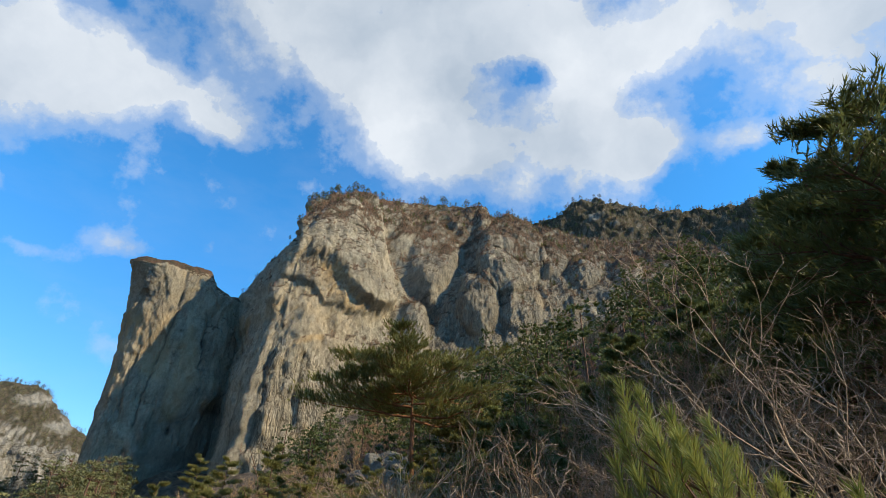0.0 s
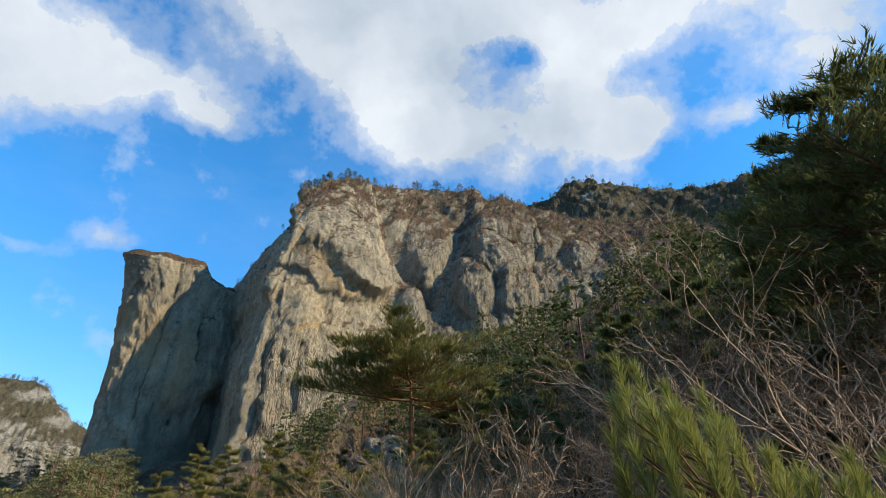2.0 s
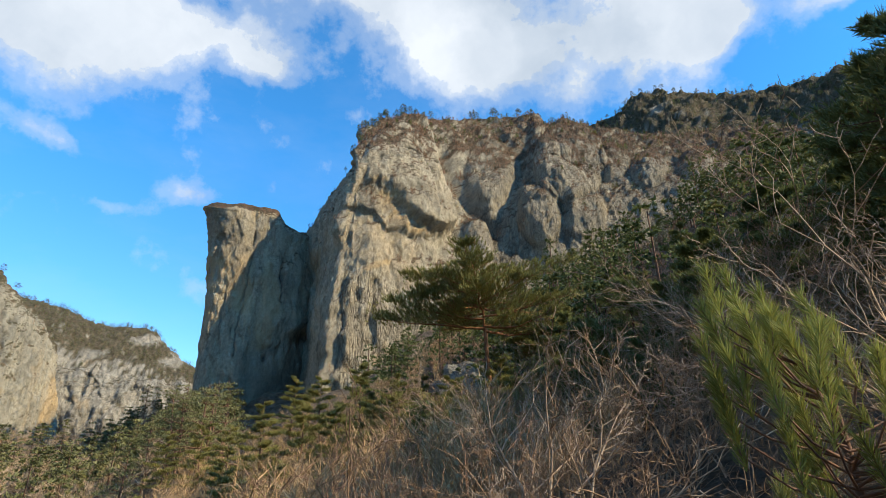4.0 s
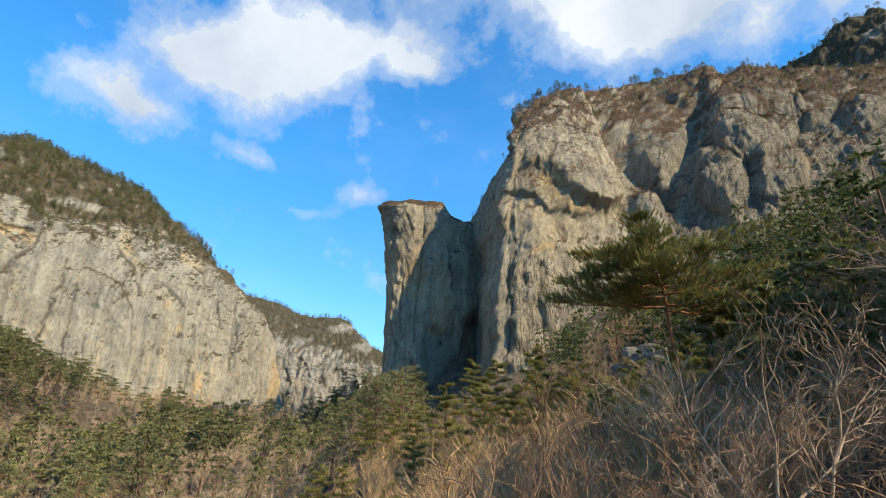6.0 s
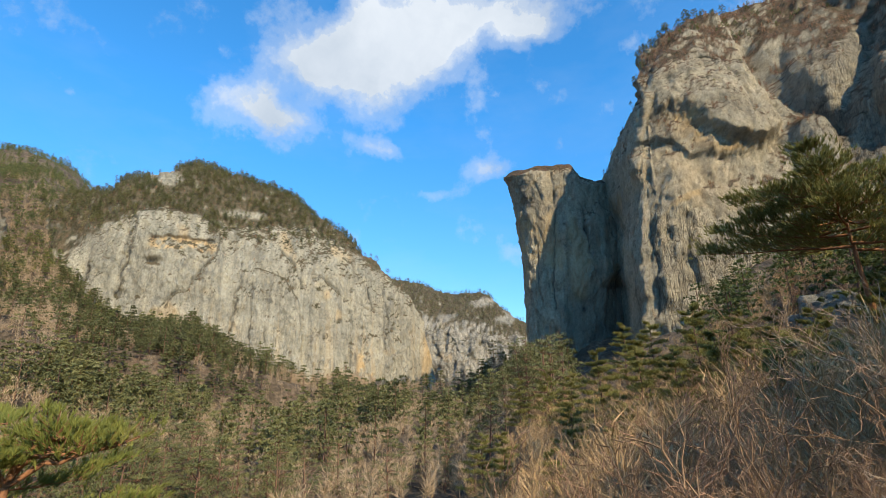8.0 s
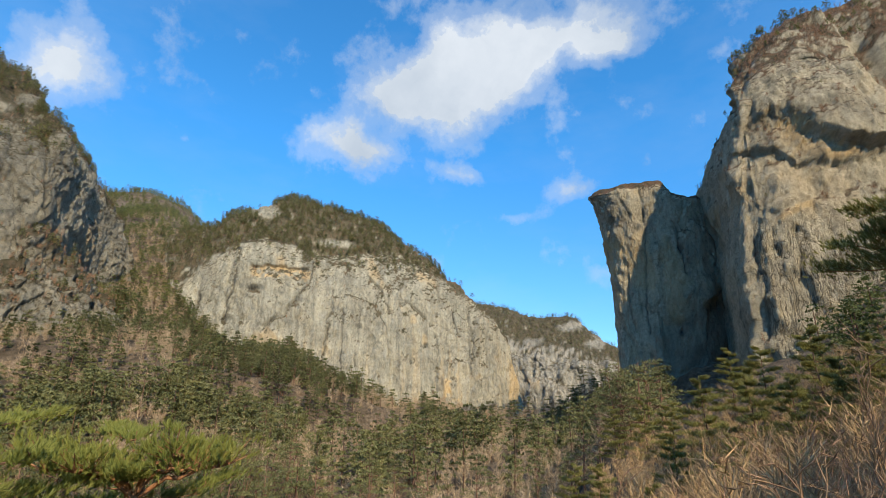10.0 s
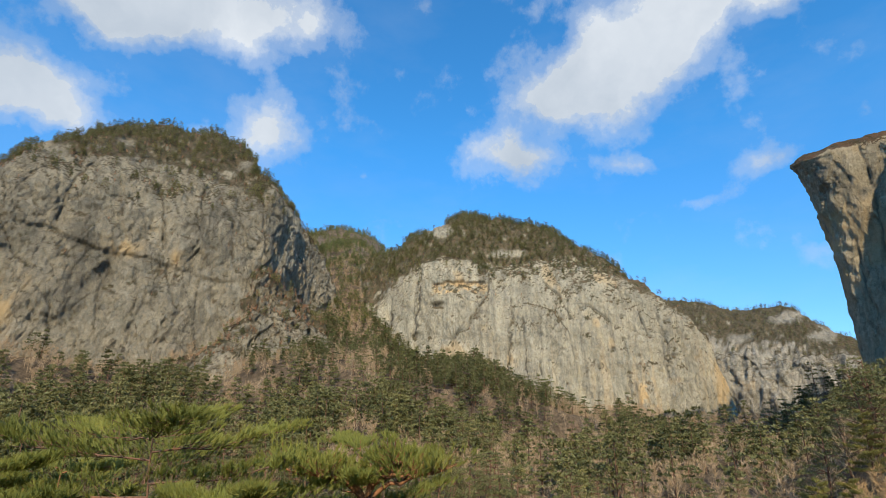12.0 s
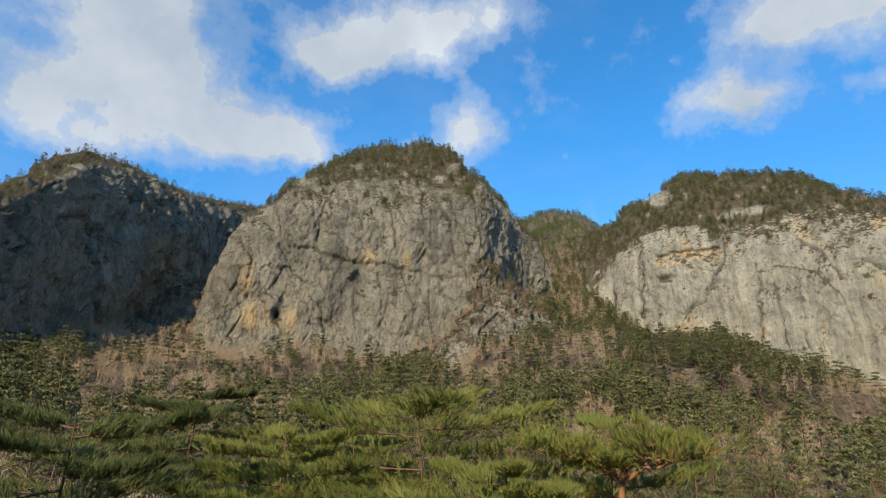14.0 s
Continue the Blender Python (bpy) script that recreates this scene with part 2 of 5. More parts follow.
ROCK_WARM = rock_material("warm_tuff", (0.62, 0.53, 0.365), (0.53, 0.455, 0.315), (0.38, 0.325, 0.23), streak=0.45, joints=0.4, wrinkles=0.8, calm=0.95)
ROCK_PALE = rock_material("pale_tuff", (0.48, 0.445, 0.34), (0.42, 0.39, 0.30), (0.33, 0.31, 0.24), streak=0.55, joints=0.25, calm=0.65, scrub_stops=GREEN_SCRUB)
ROCK_GREY = rock_material("grey_tuff", (0.46, 0.412, 0.308), (0.35, 0.316, 0.237), (0.2, 0.185, 0.145), streak=0.35, joints=0.5, calm=1.0, scrub_stops=GREEN_SCRUB)
ROCK_HILL = rock_material("hill_tuff", (0.46, 0.42, 0.34), (0.38, 0.35, 0.28), (0.25, 0.24, 0.2), streak=0.5, joints=0.6, scrub_stops=GREEN_SCRUB)


def ground_material():
    m, t, b = material("leaf_litter")
    co = t.nodes.new("ShaderNodeNewGeometry").outputs["Position"]
    c = ramp(t, fbm_node(t, co, 0.12, 9, 0.68), [(0.3, (0.05, 0.04, 0.025)), (0.45, (0.12, 0.09, 0.058)), (0.58, (0.2, 0.148, 0.095)), (0.72, (0.17, 0.1, 0.06))])
    c = mix(t, 0.6, c, ramp(t, fbm_node(t, co, 6.0, 6, 0.7), [(0.3, 0.4), (0.7, 1.3)]), "MULTIPLY")
    c = mix(t, 0.85, c, ramp(t, fbm_node(t, co, 0.7, 7, 0.72), [(0.34, 0.3), (0.52, 0.95), (0.7, 1.45)]), "MULTIPLY")
    t.links.new(c, b.inputs["Base Color"])
    b.inputs["Roughness"].default_value = 0.95
    bump(t, b, fbm_node(t, co, 0.8, 9, 0.72), 1.0, 1.2)
    return m


GROUND = ground_material()


def leaf_material(name, stops, through=0.25, clump=0.8):
    """Needles: colour by clump and by tree; a little light passes through."""
    m, t, b = material(name)
    geo = t.nodes.new("ShaderNodeNewGeometry")
    rnd = t.nodes.new("ShaderNodeObjectInfo").outputs["Random"]
    k = math_node(t, "MULTIPLY_ADD", rnd, 0.25, math_node(t, "MULTIPLY_ADD", geo.outputs["Random Per Island"], 0.25, attr(t, "tint")))
    k = math_node(t, "MULTIPLY_ADD", fbm_node(t, geo.outputs["Position"], clump, 3, 0.55), 0.9, math_node(t, "ADD", k, -0.2))
    c = ramp(t, k, stops)
    c = mix(t, 0.5, c, ramp(t, fbm_node(t, geo.outputs["Position"], 0.8, 4, 0.6), [(0.3, 0.55), (0.7, 1.3)]), "MULTIPLY")
    t.links.new(c, b.inputs["Base Color"])
    b.inputs["Roughness"].default_value = 0.55
    tr = t.nodes.new("ShaderNodeBsdfTranslucent")
    t.links.new(c, tr.inputs["Color"])
    ms = N(t, "ShaderNodeMixShader", Fac=through)
    t.links.new(b.outputs[0], ms.inputs[1])
    t.links.new(tr.outputs[0], ms.inputs[2])
    t.links.new(ms.outputs[0], t.nodes["Material Output"].inputs["Surface"])
    return m


NEEDLE_FAR = leaf_material("far_needles", [(0.0, (0.06, 0.068, 0.028)), (0.5, (0.175, 0.18, 0.072)), (1.0, (0.32, 0.295, 0.12))], 0.22, 0.13)
NEEDLE_SUN = leaf_material("bright_needles", [(0.0, (0.11, 0.14, 0.035)), (0.5, (0.26, 0.28, 0.068)), (1.0, (0.44, 0.42, 0.11))], 0.38, 0.9)
NEEDLE_OLIVE = leaf_material("olive_needles", [(0.0, (0.09, 0.1, 0.035)), (0.5, (0.25, 0.24, 0.072)), (1.0, (0.42, 0.36, 0.11))], 0.3, 0.5)
NEEDLE_DEEP = leaf_material("deep_needles", [(0.0, (0.07, 0.1, 0.036)), (0.6, (0.18, 0.2, 0.068)), (1.0, (0.34, 0.32, 0.095))], 0.35, 0.3)


def bark_material(name, a, b_, scale=8.0):
    m, t, b = material(name)
    co = t.nodes.new("ShaderNodeTexCoord").outputs["Object"]
    c = ramp(t, fbm_node(t, co, scale, 7, 0.7, (1, 1, 0.35)), [(0.35, a), (0.65, b_)])
    rnd = t.nodes.new("ShaderNodeNewGeometry").outputs["Random Per Island"]
    c = mix(t, 0.5, c, ramp(t, rnd, [(0.0, 0.6), (1.0, 1.35)]), "MULTIPLY")
    t.links.new(c, b.inputs["Base Color"])
    b.inputs["Roughness"].default_value = 0.85
    bump(t, b, fbm_node(t, co, scale * 2, 6, 0.7, (1, 1, 0.4)), 0.8, 0.02)
    return m


BARK_PINE = bark_material("pine_bark", (0.09, 0.06, 0.045), (0.26, 0.14, 0.085))
BARK_RED = bark_material("red_pine_bark", (0.19, 0.085, 0.04), (0.40, 0.2, 0.1))
BARK_GREY = bark_material("grey_bark", (0.24, 0.165, 0.1), (0.5, 0.375, 0.25))
TWIG_BROWN = bark_material("brown_twigs", (0.17, 0.105, 0.06), (0.40, 0.26, 0.15))
TWIG_FAR = bark_material("far_twigs", (0.3, 0.22, 0.135), (0.54, 0.405, 0.26))
TWIG_TAN = bark_material("tan_twigs", (0.38, 0.235, 0.115), (0.64, 0.44, 0.22))
TWIG_RED = bark_material("reddish_twigs", (0.22, 0.12, 0.07), (0.45, 0.27, 0.16))


# ---------------------------------------------------------------- mesh helpers
def mesh_of(name, verts, faces, mat, flat=False):
    me = bpy.data.meshes.new(name)
    verts, faces = np.asarray(verts, np.float32), np.asarray(faces, np.int32)
    k = faces.shape[1]
    me.vertices.add(len(verts))
    me.vertices.foreach_set("co", verts.ravel())
    me.loops.add(faces.size)
    me.loops.foreach_set("vertex_index", faces.ravel())
    me.polygons.add(len(faces))
    me.polygons.foreach_set("loop_start", np.arange(0, faces.size, k, dtype=np.int32))
    if not flat:
        me.polygons.foreach_set("use_smooth", np.ones(len(faces), bool))
    me.update(calc_edges=True)
    me.materials.append(mat)
    return me


def part(name, me, parent, label=""):
    ob = new(name, me)
    ob.parent = parent
    return tagged(ob, label)


def thing(name, label, category, group="", kind="", m=None):
    ob = new(name)
    ob.empty_display_size = 0.2
    if m is not None:
        ob.matrix_basis = m
    return tagged(ob, label, category, group, kind)


def grid_faces(nu, nv, wrap=False):
    iu = np.arange(nu if wrap else nu - 1)
    iv = np.arange(nv - 1)
    a, b = np.meshgrid(iu, iv, indexing="ij")
    c = (a + 1) % nu
    return np.stack([a * nv + b, c * nv + b, c * nv + b + 1, a * nv + b + 1], -1).reshape(-1, 4)


def curve_through(keys, n):
    """n points, evenly spaced by plan length, on a smooth curve through the rows of keys (x, y, rest...)."""
    k = np.asarray(keys, float)
    k = np.vstack([2 * k[0] - k[1], k, 2 * k[-1] - k[-2]])
    pts = []
    for i in range(1, len(k) - 2):
        t = np.linspace(0, 1, 40, endpoint=False)[:, None]
        p0, p1, p2, p3 = k[i - 1], k[i], k[i + 1], k[i + 2]
        pts.append(0.5 * (2 * p1 + (p2 - p0) * t + (2 * p0 - 5 * p1 + 4 * p2 - p3) * t * t + (3 * p1 - p0 - 3 * p2 + p3) * t ** 3))
    pts = np.vstack(pts + [k[-2:-1]])
    s = np.concatenate([[0], np.cumsum(np.hypot(*np.diff(pts[:, :2], axis=0).T))])
    at = np.linspace(0, s[-1], n)
    return np.stack([np.interp(at, s, pts[:, j]) for j in range(pts.shape[1])], -1), at


# ---------------------------------------------------------------- the ground: one sheet to the horizon
RADII = (4, 12, 30, 80, 150, 250, 600, 1000)
SLOPES_BEHIND = {
    -180: (-1.9, -1.5, 0, 8, 20, 40, 90, 120), -118: (-1.6, 0, 4, 15, 32, 58, 140, 200), -60: (-1.2, 1.6, 9, 36, 76, 122, 200, 240),
    -30: (-1.2, 1.2, 8, 32, 63, 98, 170, 200), -12: (-1.5, 0.0, 5, 23, 46, 78, 150, 180), 5: (-2.0, -1.4, 1, 12, 29, 54, 110, 140)}
SLOPES_VALLEY = {
    20: (-2.4, -2.6, -2, 3.5, 13, 27, 60, 90), 32: (-2.8, -4.2, -5, -4, 1, 13, 25, 40), 42: (-3, -6, -11, -15, -11, -3, 12, 30),
    57: (-3, -7.5, -14, -17, -11, 4, 40, 90), 70: (-3, -8, -15, -15, -5, 21, 100, 220), 82: (-3, -8, -15, -14, 0, 34, 210, 383),
    97: (-3, -8, -15, -14, -3, 23, 170, 330), 105: (-3, -8, -15, -15, -3, 20, 150, 320), 125: (-3, -7.5, -14, -13, 0, 24, 220, 350), 140: (-2.8, -6.5, -12, -11, 0, 17, 195, 320)}


def slope_table():
    rows = {**SLOPES_BEHIND, **SLOPES_VALLEY}
    rows[180] = rows[-180]
    b = sorted(rows)
    return np.array(b, float), np.array([(-1.65, *rows[k], 300, 60) for k in b], float)


SLOPE_BEARINGS, SLOPE_HEIGHTS = slope_table()
SLOPE_RADII = np.array((0.5, *RADII, 2600, 4900), float)


def ground_height(x, y):
    x, y = np.asarray(x, float), np.asarray(y, float)
    r = np.hypot(x, y)
    b = np.degrees(np.arctan2(-x, y))
    i = np.clip(np.searchsorted(SLOPE_BEARINGS, b, side="right") - 1, 0, len(SLOPE_BEARINGS) - 2)
    s = (b - SLOPE_BEARINGS[i]) / (SLOPE_BEARINGS[i + 1] - SLOPE_BEARINGS[i])
    s = s * s * (3 - 2 * s)
    lr = np.log(np.clip(r, 0.5, 4900))
    L = np.log(SLOPE_RADII)
    j = np.clip(np.searchsorted(L, lr, side="right") - 1, 0, len(L) - 2)
    q = (lr - L[j]) / (L[j + 1] - L[j])
    q = q ** 1.5 * (1 - q) + q * q
    H = SLOPE_HEIGHTS
    z = (H[i, j] * (1 - q) + H[i, j + 1] * q) * (1 - s) + (H[i + 1, j] * (1 - q) + H[i + 1, j + 1] * q) * s
    p = np.stack([x, y, 0 * x], -1)
    rough = np.clip(r / 60, 0.03, 3.0)
    return z + rough * 2.2 * fbm(p / 28.0, 4, 0.5, 3) * np.clip(r / 12, 0.2, 1) + 0.12 * fbm(p / 1.3, 3, 0.5, 5)


def build_ground():
    bear = np.radians(np.concatenate([np.linspace(-180, -60, 60, endpoint=False), np.linspace(-60, 150, 400, endpoint=False), np.linspace(150, 180, 24, endpoint=False)]))
    rad = np.concatenate([[0.05], np.geomspace(0.5, 1200, 170), np.geomspace(1300, 4900, 16)])
    B, Rr = np.meshgrid(bear, rad, indexing="ij")
    x, y = -np.sin(B) * Rr, np.cos(B) * Rr
    v = np.stack([x, y, ground_height(x, y)], -1).reshape(-1, 3)
    ob = new("ground", mesh_of("ground", v, grid_faces(len(bear), len(rad), True)[:, ::-1], GROUND))
    tagged(ob, "wooded valley slopes covered with brown leaf litter", "ground", kind="structure")


build_ground()


# ---------------------------------------------------------------- the rock massifs
def massif(name, label, cols, nu, nv, mat, power=0.8, back=60.0, flutes=1.6, lumps=3.0, seed=0, shape=None, green=0.0, kind="", category="cliff", slope_rough=2.0, blocks=0.0, block_size=(13, 13, 20), rough=0.6, fine_flutes=0.0, bare=(), split=(), top="scrub_top"):
    """A rock mass. cols, from its far left side round the front to its far right: bearing and distance of the foot, height of the foot,
    of the shoulder where the wall rounds off and its setback, of the crest behind it and its setback (degrees, metres)."""
    keys = []
    for b, d, ef, es, ss, ec, sc in cols:
        keys.append((-math.sin(radians(b)) * d, math.cos(radians(b)) * d, d * math.tan(radians(ef)), es, ss, ec, sc))
    k, along = curve_through(keys, nu)
    xy = k[:, :2]
    tan = np.gradient(xy, axis=0)
    tan /= np.linalg.norm(tan, axis=1, keepdims=True)
    inw = np.stack([-tan[:, 1], tan[:, 0]], -1)
    for _ in range(14):
        inw[1:-1] = (inw[:-2] + 2 * inw[1:-1] + inw[2:]) / 4
    inw /= np.linalg.norm(inw, axis=1, keepdims=True)
    # crests of neighbouring columns recede together
    sm = inw.copy()
    for _ in range(nu // 3):
        sm[1:-1] = (sm[:-2] + 2 * sm[1:-1] + sm[2:]) / 4
    sm /= np.linalg.norm(sm, axis=1, keepdims=True)
    mean = xy.mean(0) / np.linalg.norm(xy.mean(0))
    zf = k[:, 2] - 14.0
    ps = xy + inw * k[:, 4:5]
    zs = np.hypot(*ps.T) * np.tan(np.radians(k[:, 3]))
    pc = ps + (0.5 * sm + 0.5 * mean) * np.maximum(k[:, 6:7] - k[:, 4:5], 0.5)
    zc = np.hypot(*pc.T) * np.tan(np.radians(k[:, 5]))
    nface, nslope, nback = int(nv * 0.62), int(nv * 0.28), nv - int(nv * 0.62) - int(nv * 0.28)
    rows = []
    for v in np.linspace(0, 1, nface):
        th = v * math.pi / 2 * 0.93
        o, h = (1 - math.cos(th) ** power) / (1 - math.cos(math.pi / 2 * 0.93) ** power), (math.sin(th) / math.sin(math.pi / 2 * 0.93)) ** (0.9 + 0.1 * power)
        rows.append(np.concatenate([xy + (ps - xy) * o, (zf + (zs - zf) * h)[:, None]], 1))
    for v in np.linspace(0, 1, nslope + 1)[1:]:
        rows.append(np.concatenate([ps + (pc - ps) * v, (zs + (zc - zs) * math.sin(v * math.pi / 2) ** 0.9)[:, None]], 1))
    for v in np.linspace(0, 1, nback + 1)[1:]:
        rows.append(np.concatenate([pc + mean * back * v, (zc - (zc - zf) * v ** 1.6)[:, None]], 1))
    P = np.stack(rows, 1)                                   # nu, nv, 3
    u = np.repeat(along[:, None], P.shape[1], 1)
    vv = np.repeat(np.arange(P.shape[1])[None], nu, 0)
    onface = 1 - smooth(nface * 0.92, nface + nslope * 0.35, vv)
    du, dv = np.gradient(P, axis=0), np.gradient(P, axis=1)
    nrm = np.cross(du, dv)
    nrm /= np.linalg.norm(nrm, axis=-1, keepdims=True) + 1e-9
    bearing = np.degrees(np.arctan2(-P[..., 0], P[..., 1]))
    height = np.degrees(np.arctan2(P[..., 2], np.hypot(P[..., 0], P[..., 1])))
    uz = np.stack([u, P[..., 2], 0 * u], -1)
    q = P / np.array([1, 1, 1.8])
    d = lumps * fbm(q / 26.0, 5, 0.55, seed) * (0.25 + 0.75 * onface)
    d += flutes * onface * (0.75 * ridged(uz / np.array([6.5, 75.0, 1]) + 0.25 * fbm(P / 18, 2, 0.5, seed + 3)[..., None], 3, seed + 11) - 0.3)
    d += 0.45 * onface * fbm(P / np.array([2.2, 2.2, 4.0]), 4, 0.62, seed + 23)
    led = fbm(uz / np.array([40.0, 9.0, 1]), 3, 0.5, seed + 31)
    d += onface * 1.3 * smooth(0.15, 0.35, led) * flutes * 0.5
    d += (1 - onface) * slope_rough * fbm(P / 7.0, 4, 0.6, seed + 41)
    joint = 0.0
    if blocks:
        edge, ident = cells((P + 5.0 * fbm(P / 15.0, 3, 0.5, seed + 81)[..., None]) / np.array(block_size), seed + 83)
        d += onface * blocks * (0.9 * ident - 0.8 * (1 - smooth(0.0, 0.06, edge)))
        joint = 0.3 * (1 - smooth(0.0, 0.035, edge)) * smooth(-0.3, 0.3, fbm(P / 25.0, 2, 0.5, seed + 80))
        edge, ident = cells((P + 2.5 * fbm(P / 6.0, 3, 0.5, seed + 85)[..., None]) / (np.array(block_size) * 0.38), seed + 87)
        d += onface * blocks * (0.3 * ident - 0.4 * (1 - smooth(0.0, 0.07, edge))) * smooth(-0.25, 0.35, fbm(P / 30.0, 2, 0.5, seed + 89))
    d += onface * rough * (0.8 * fbm(P / np.array([7.0, 7.0, 10.0]), 5, 0.62, seed + 91) - 0.3 * smooth(0.72, 1.0, ridged(P / np.array([9.0, 9.0, 16.0]), 1, seed + 93)))
    extra, more_ochre, more_dark, flute = shape(bearing, height, P, vv / nv) if shape else (0.0, 0.0, 0.0, 0.0 * u)
    if fine_flutes:
        wave = fbm(uz / np.array([9.0, 30.0, 1]), 3, 0.5, seed + 97)
        d += onface * fine_flutes * flute * ridged(uz / np.array([1.7, 22.0, 1]) + 0.8 * wave[..., None], 2, seed + 99)
    ochre = smooth(0.62, 0.95, fbm(P / np.array([14.0, 14.0, 22.0]), 3, 0.5, seed + 51)) * onface * 0.45
    dark = smooth(0.5, 0.9, fbm(uz / np.array([3.0, 60.0, 1]) + 0.6 * fbm(P / 9.0, 3, 0.5, seed + 62)[..., None], 4, 0.65, seed + 61)) * onface * 0.12 + joint * onface
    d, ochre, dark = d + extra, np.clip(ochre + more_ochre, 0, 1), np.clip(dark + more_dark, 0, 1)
    P = P + nrm * d[..., None]
    du, dv = np.gradient(P, axis=0), np.gradient(P, axis=1)
    n2 = np.cross(du, dv)
    n2 /= np.linalg.norm(n2, axis=-1, keepdims=True) + 1e-9
    up = np.clip(n2[..., 2], 0, 1)
    veg = smooth(0.42, 0.72, up + 0.22 * fbm(P / 6.0, 4, 0.6, seed + 71) + 0.45 * (1 - onface) + green)
    for cb, ch, w, t in bare:
        patch = np.exp(-(((bearing - cb) / w) ** 2 + ((height - ch) / t) ** 2)) + 0.25 * fbm(P / 9.0, 3, 0.6, seed + 73)
        veg = veg * (1 - 0.75 * smooth(0.35, 0.8, patch))
    ob = thing(name, label, category, kind=kind)
    nvt = P.shape[1]
    lower = nface + int(nslope * 0.12)
    edges = [0]
    for cut, _ in split:
        edges.append(int(np.argmin(np.abs(bearing[:, nface // 2] - cut))))
    edges.append(nu - 1)
    names = [n for _, n in split]
    names = (["rock_wall"] + names)[:len(edges) - 1]
    pieces = [(n, edges[i], edges[i + 1], 0, lower) for i, n in enumerate(names)] + [(top, 0, nu - 1, lower, nvt - 1)]
    for n, u0, u1, v0, v1 in pieces:
        cut = (slice(u0, u1 + 1), slice(v0, v1 + 1))
        me = mesh_of(n, P[cut].reshape(-1, 3), grid_faces(u1 - u0 + 1, v1 - v0 + 1), mat)
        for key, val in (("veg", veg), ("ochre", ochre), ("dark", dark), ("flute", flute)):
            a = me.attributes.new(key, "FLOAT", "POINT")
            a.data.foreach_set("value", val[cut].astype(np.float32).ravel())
        me.normals_split_custom_set_from_vertices(n2[cut].reshape(-1, 3))
        part(n, me, ob)
    return dict(P=P, veg=veg, onface=onface, up=n2[..., 2], bearing=bearing, height=height, nface=nface, nslope=nslope, ob=ob)


def band(x, a, b, soft):
    return smooth(a - soft, a + soft, x) * (1 - smooth(b - soft, b + soft, x))


def stroke(b, h, pts, w):
    """How near a bearing and height lie to a bent line, falling off over w degrees."""
    near = np.full(b.shape, 99.0)
    for (b0, h0), (b1, h1) in zip(pts, pts[1:]):
        ax, ay = b1 - b0, h1 - h0
        s = np.clip(((b - b0) * ax + (h - h0) * ay) / (ax * ax + ay * ay), 0, 1)
        near = np.minimum(near, np.hypot(b - b0 - s * ax, h - h0 - s * ay))
    return np.exp(-(near / w) ** 2)


def blob(b, h, cb, ch, w, t):
    """A rounded swelling: one at its middle, falling to nothing at its rim."""
    return np.sqrt(np.clip(1 - ((b - cb) / w) ** 2 - ((h - ch) / t) ** 2, 0, 1))


def cracks(b, h, P, lines, width, deep, seed):
    """Joints that open and close along their way: how far the rock steps back, and how dark they are."""
    wob = 0.22 * fbm(P / 6.0, 4, 0.6, seed)
    d, dk = 0.0 * b, 0.0 * b
    gap = 0.4 + 0.6 * smooth(-0.5, 0.2, fbm(P / 5.0, 3, 0.5, seed + 1))
    for pts in lines:
        s = stroke(b + wob, h + wob, pts, width)
        d = d - deep * s * (0.4 + 0.6 * gap) - 0.35 * deep * stroke(b + wob, h, pts, width * 4)
        dk = dk + 0.7 * stroke(b + wob, h + wob, pts, width * 0.7) * gap
    return d, dk


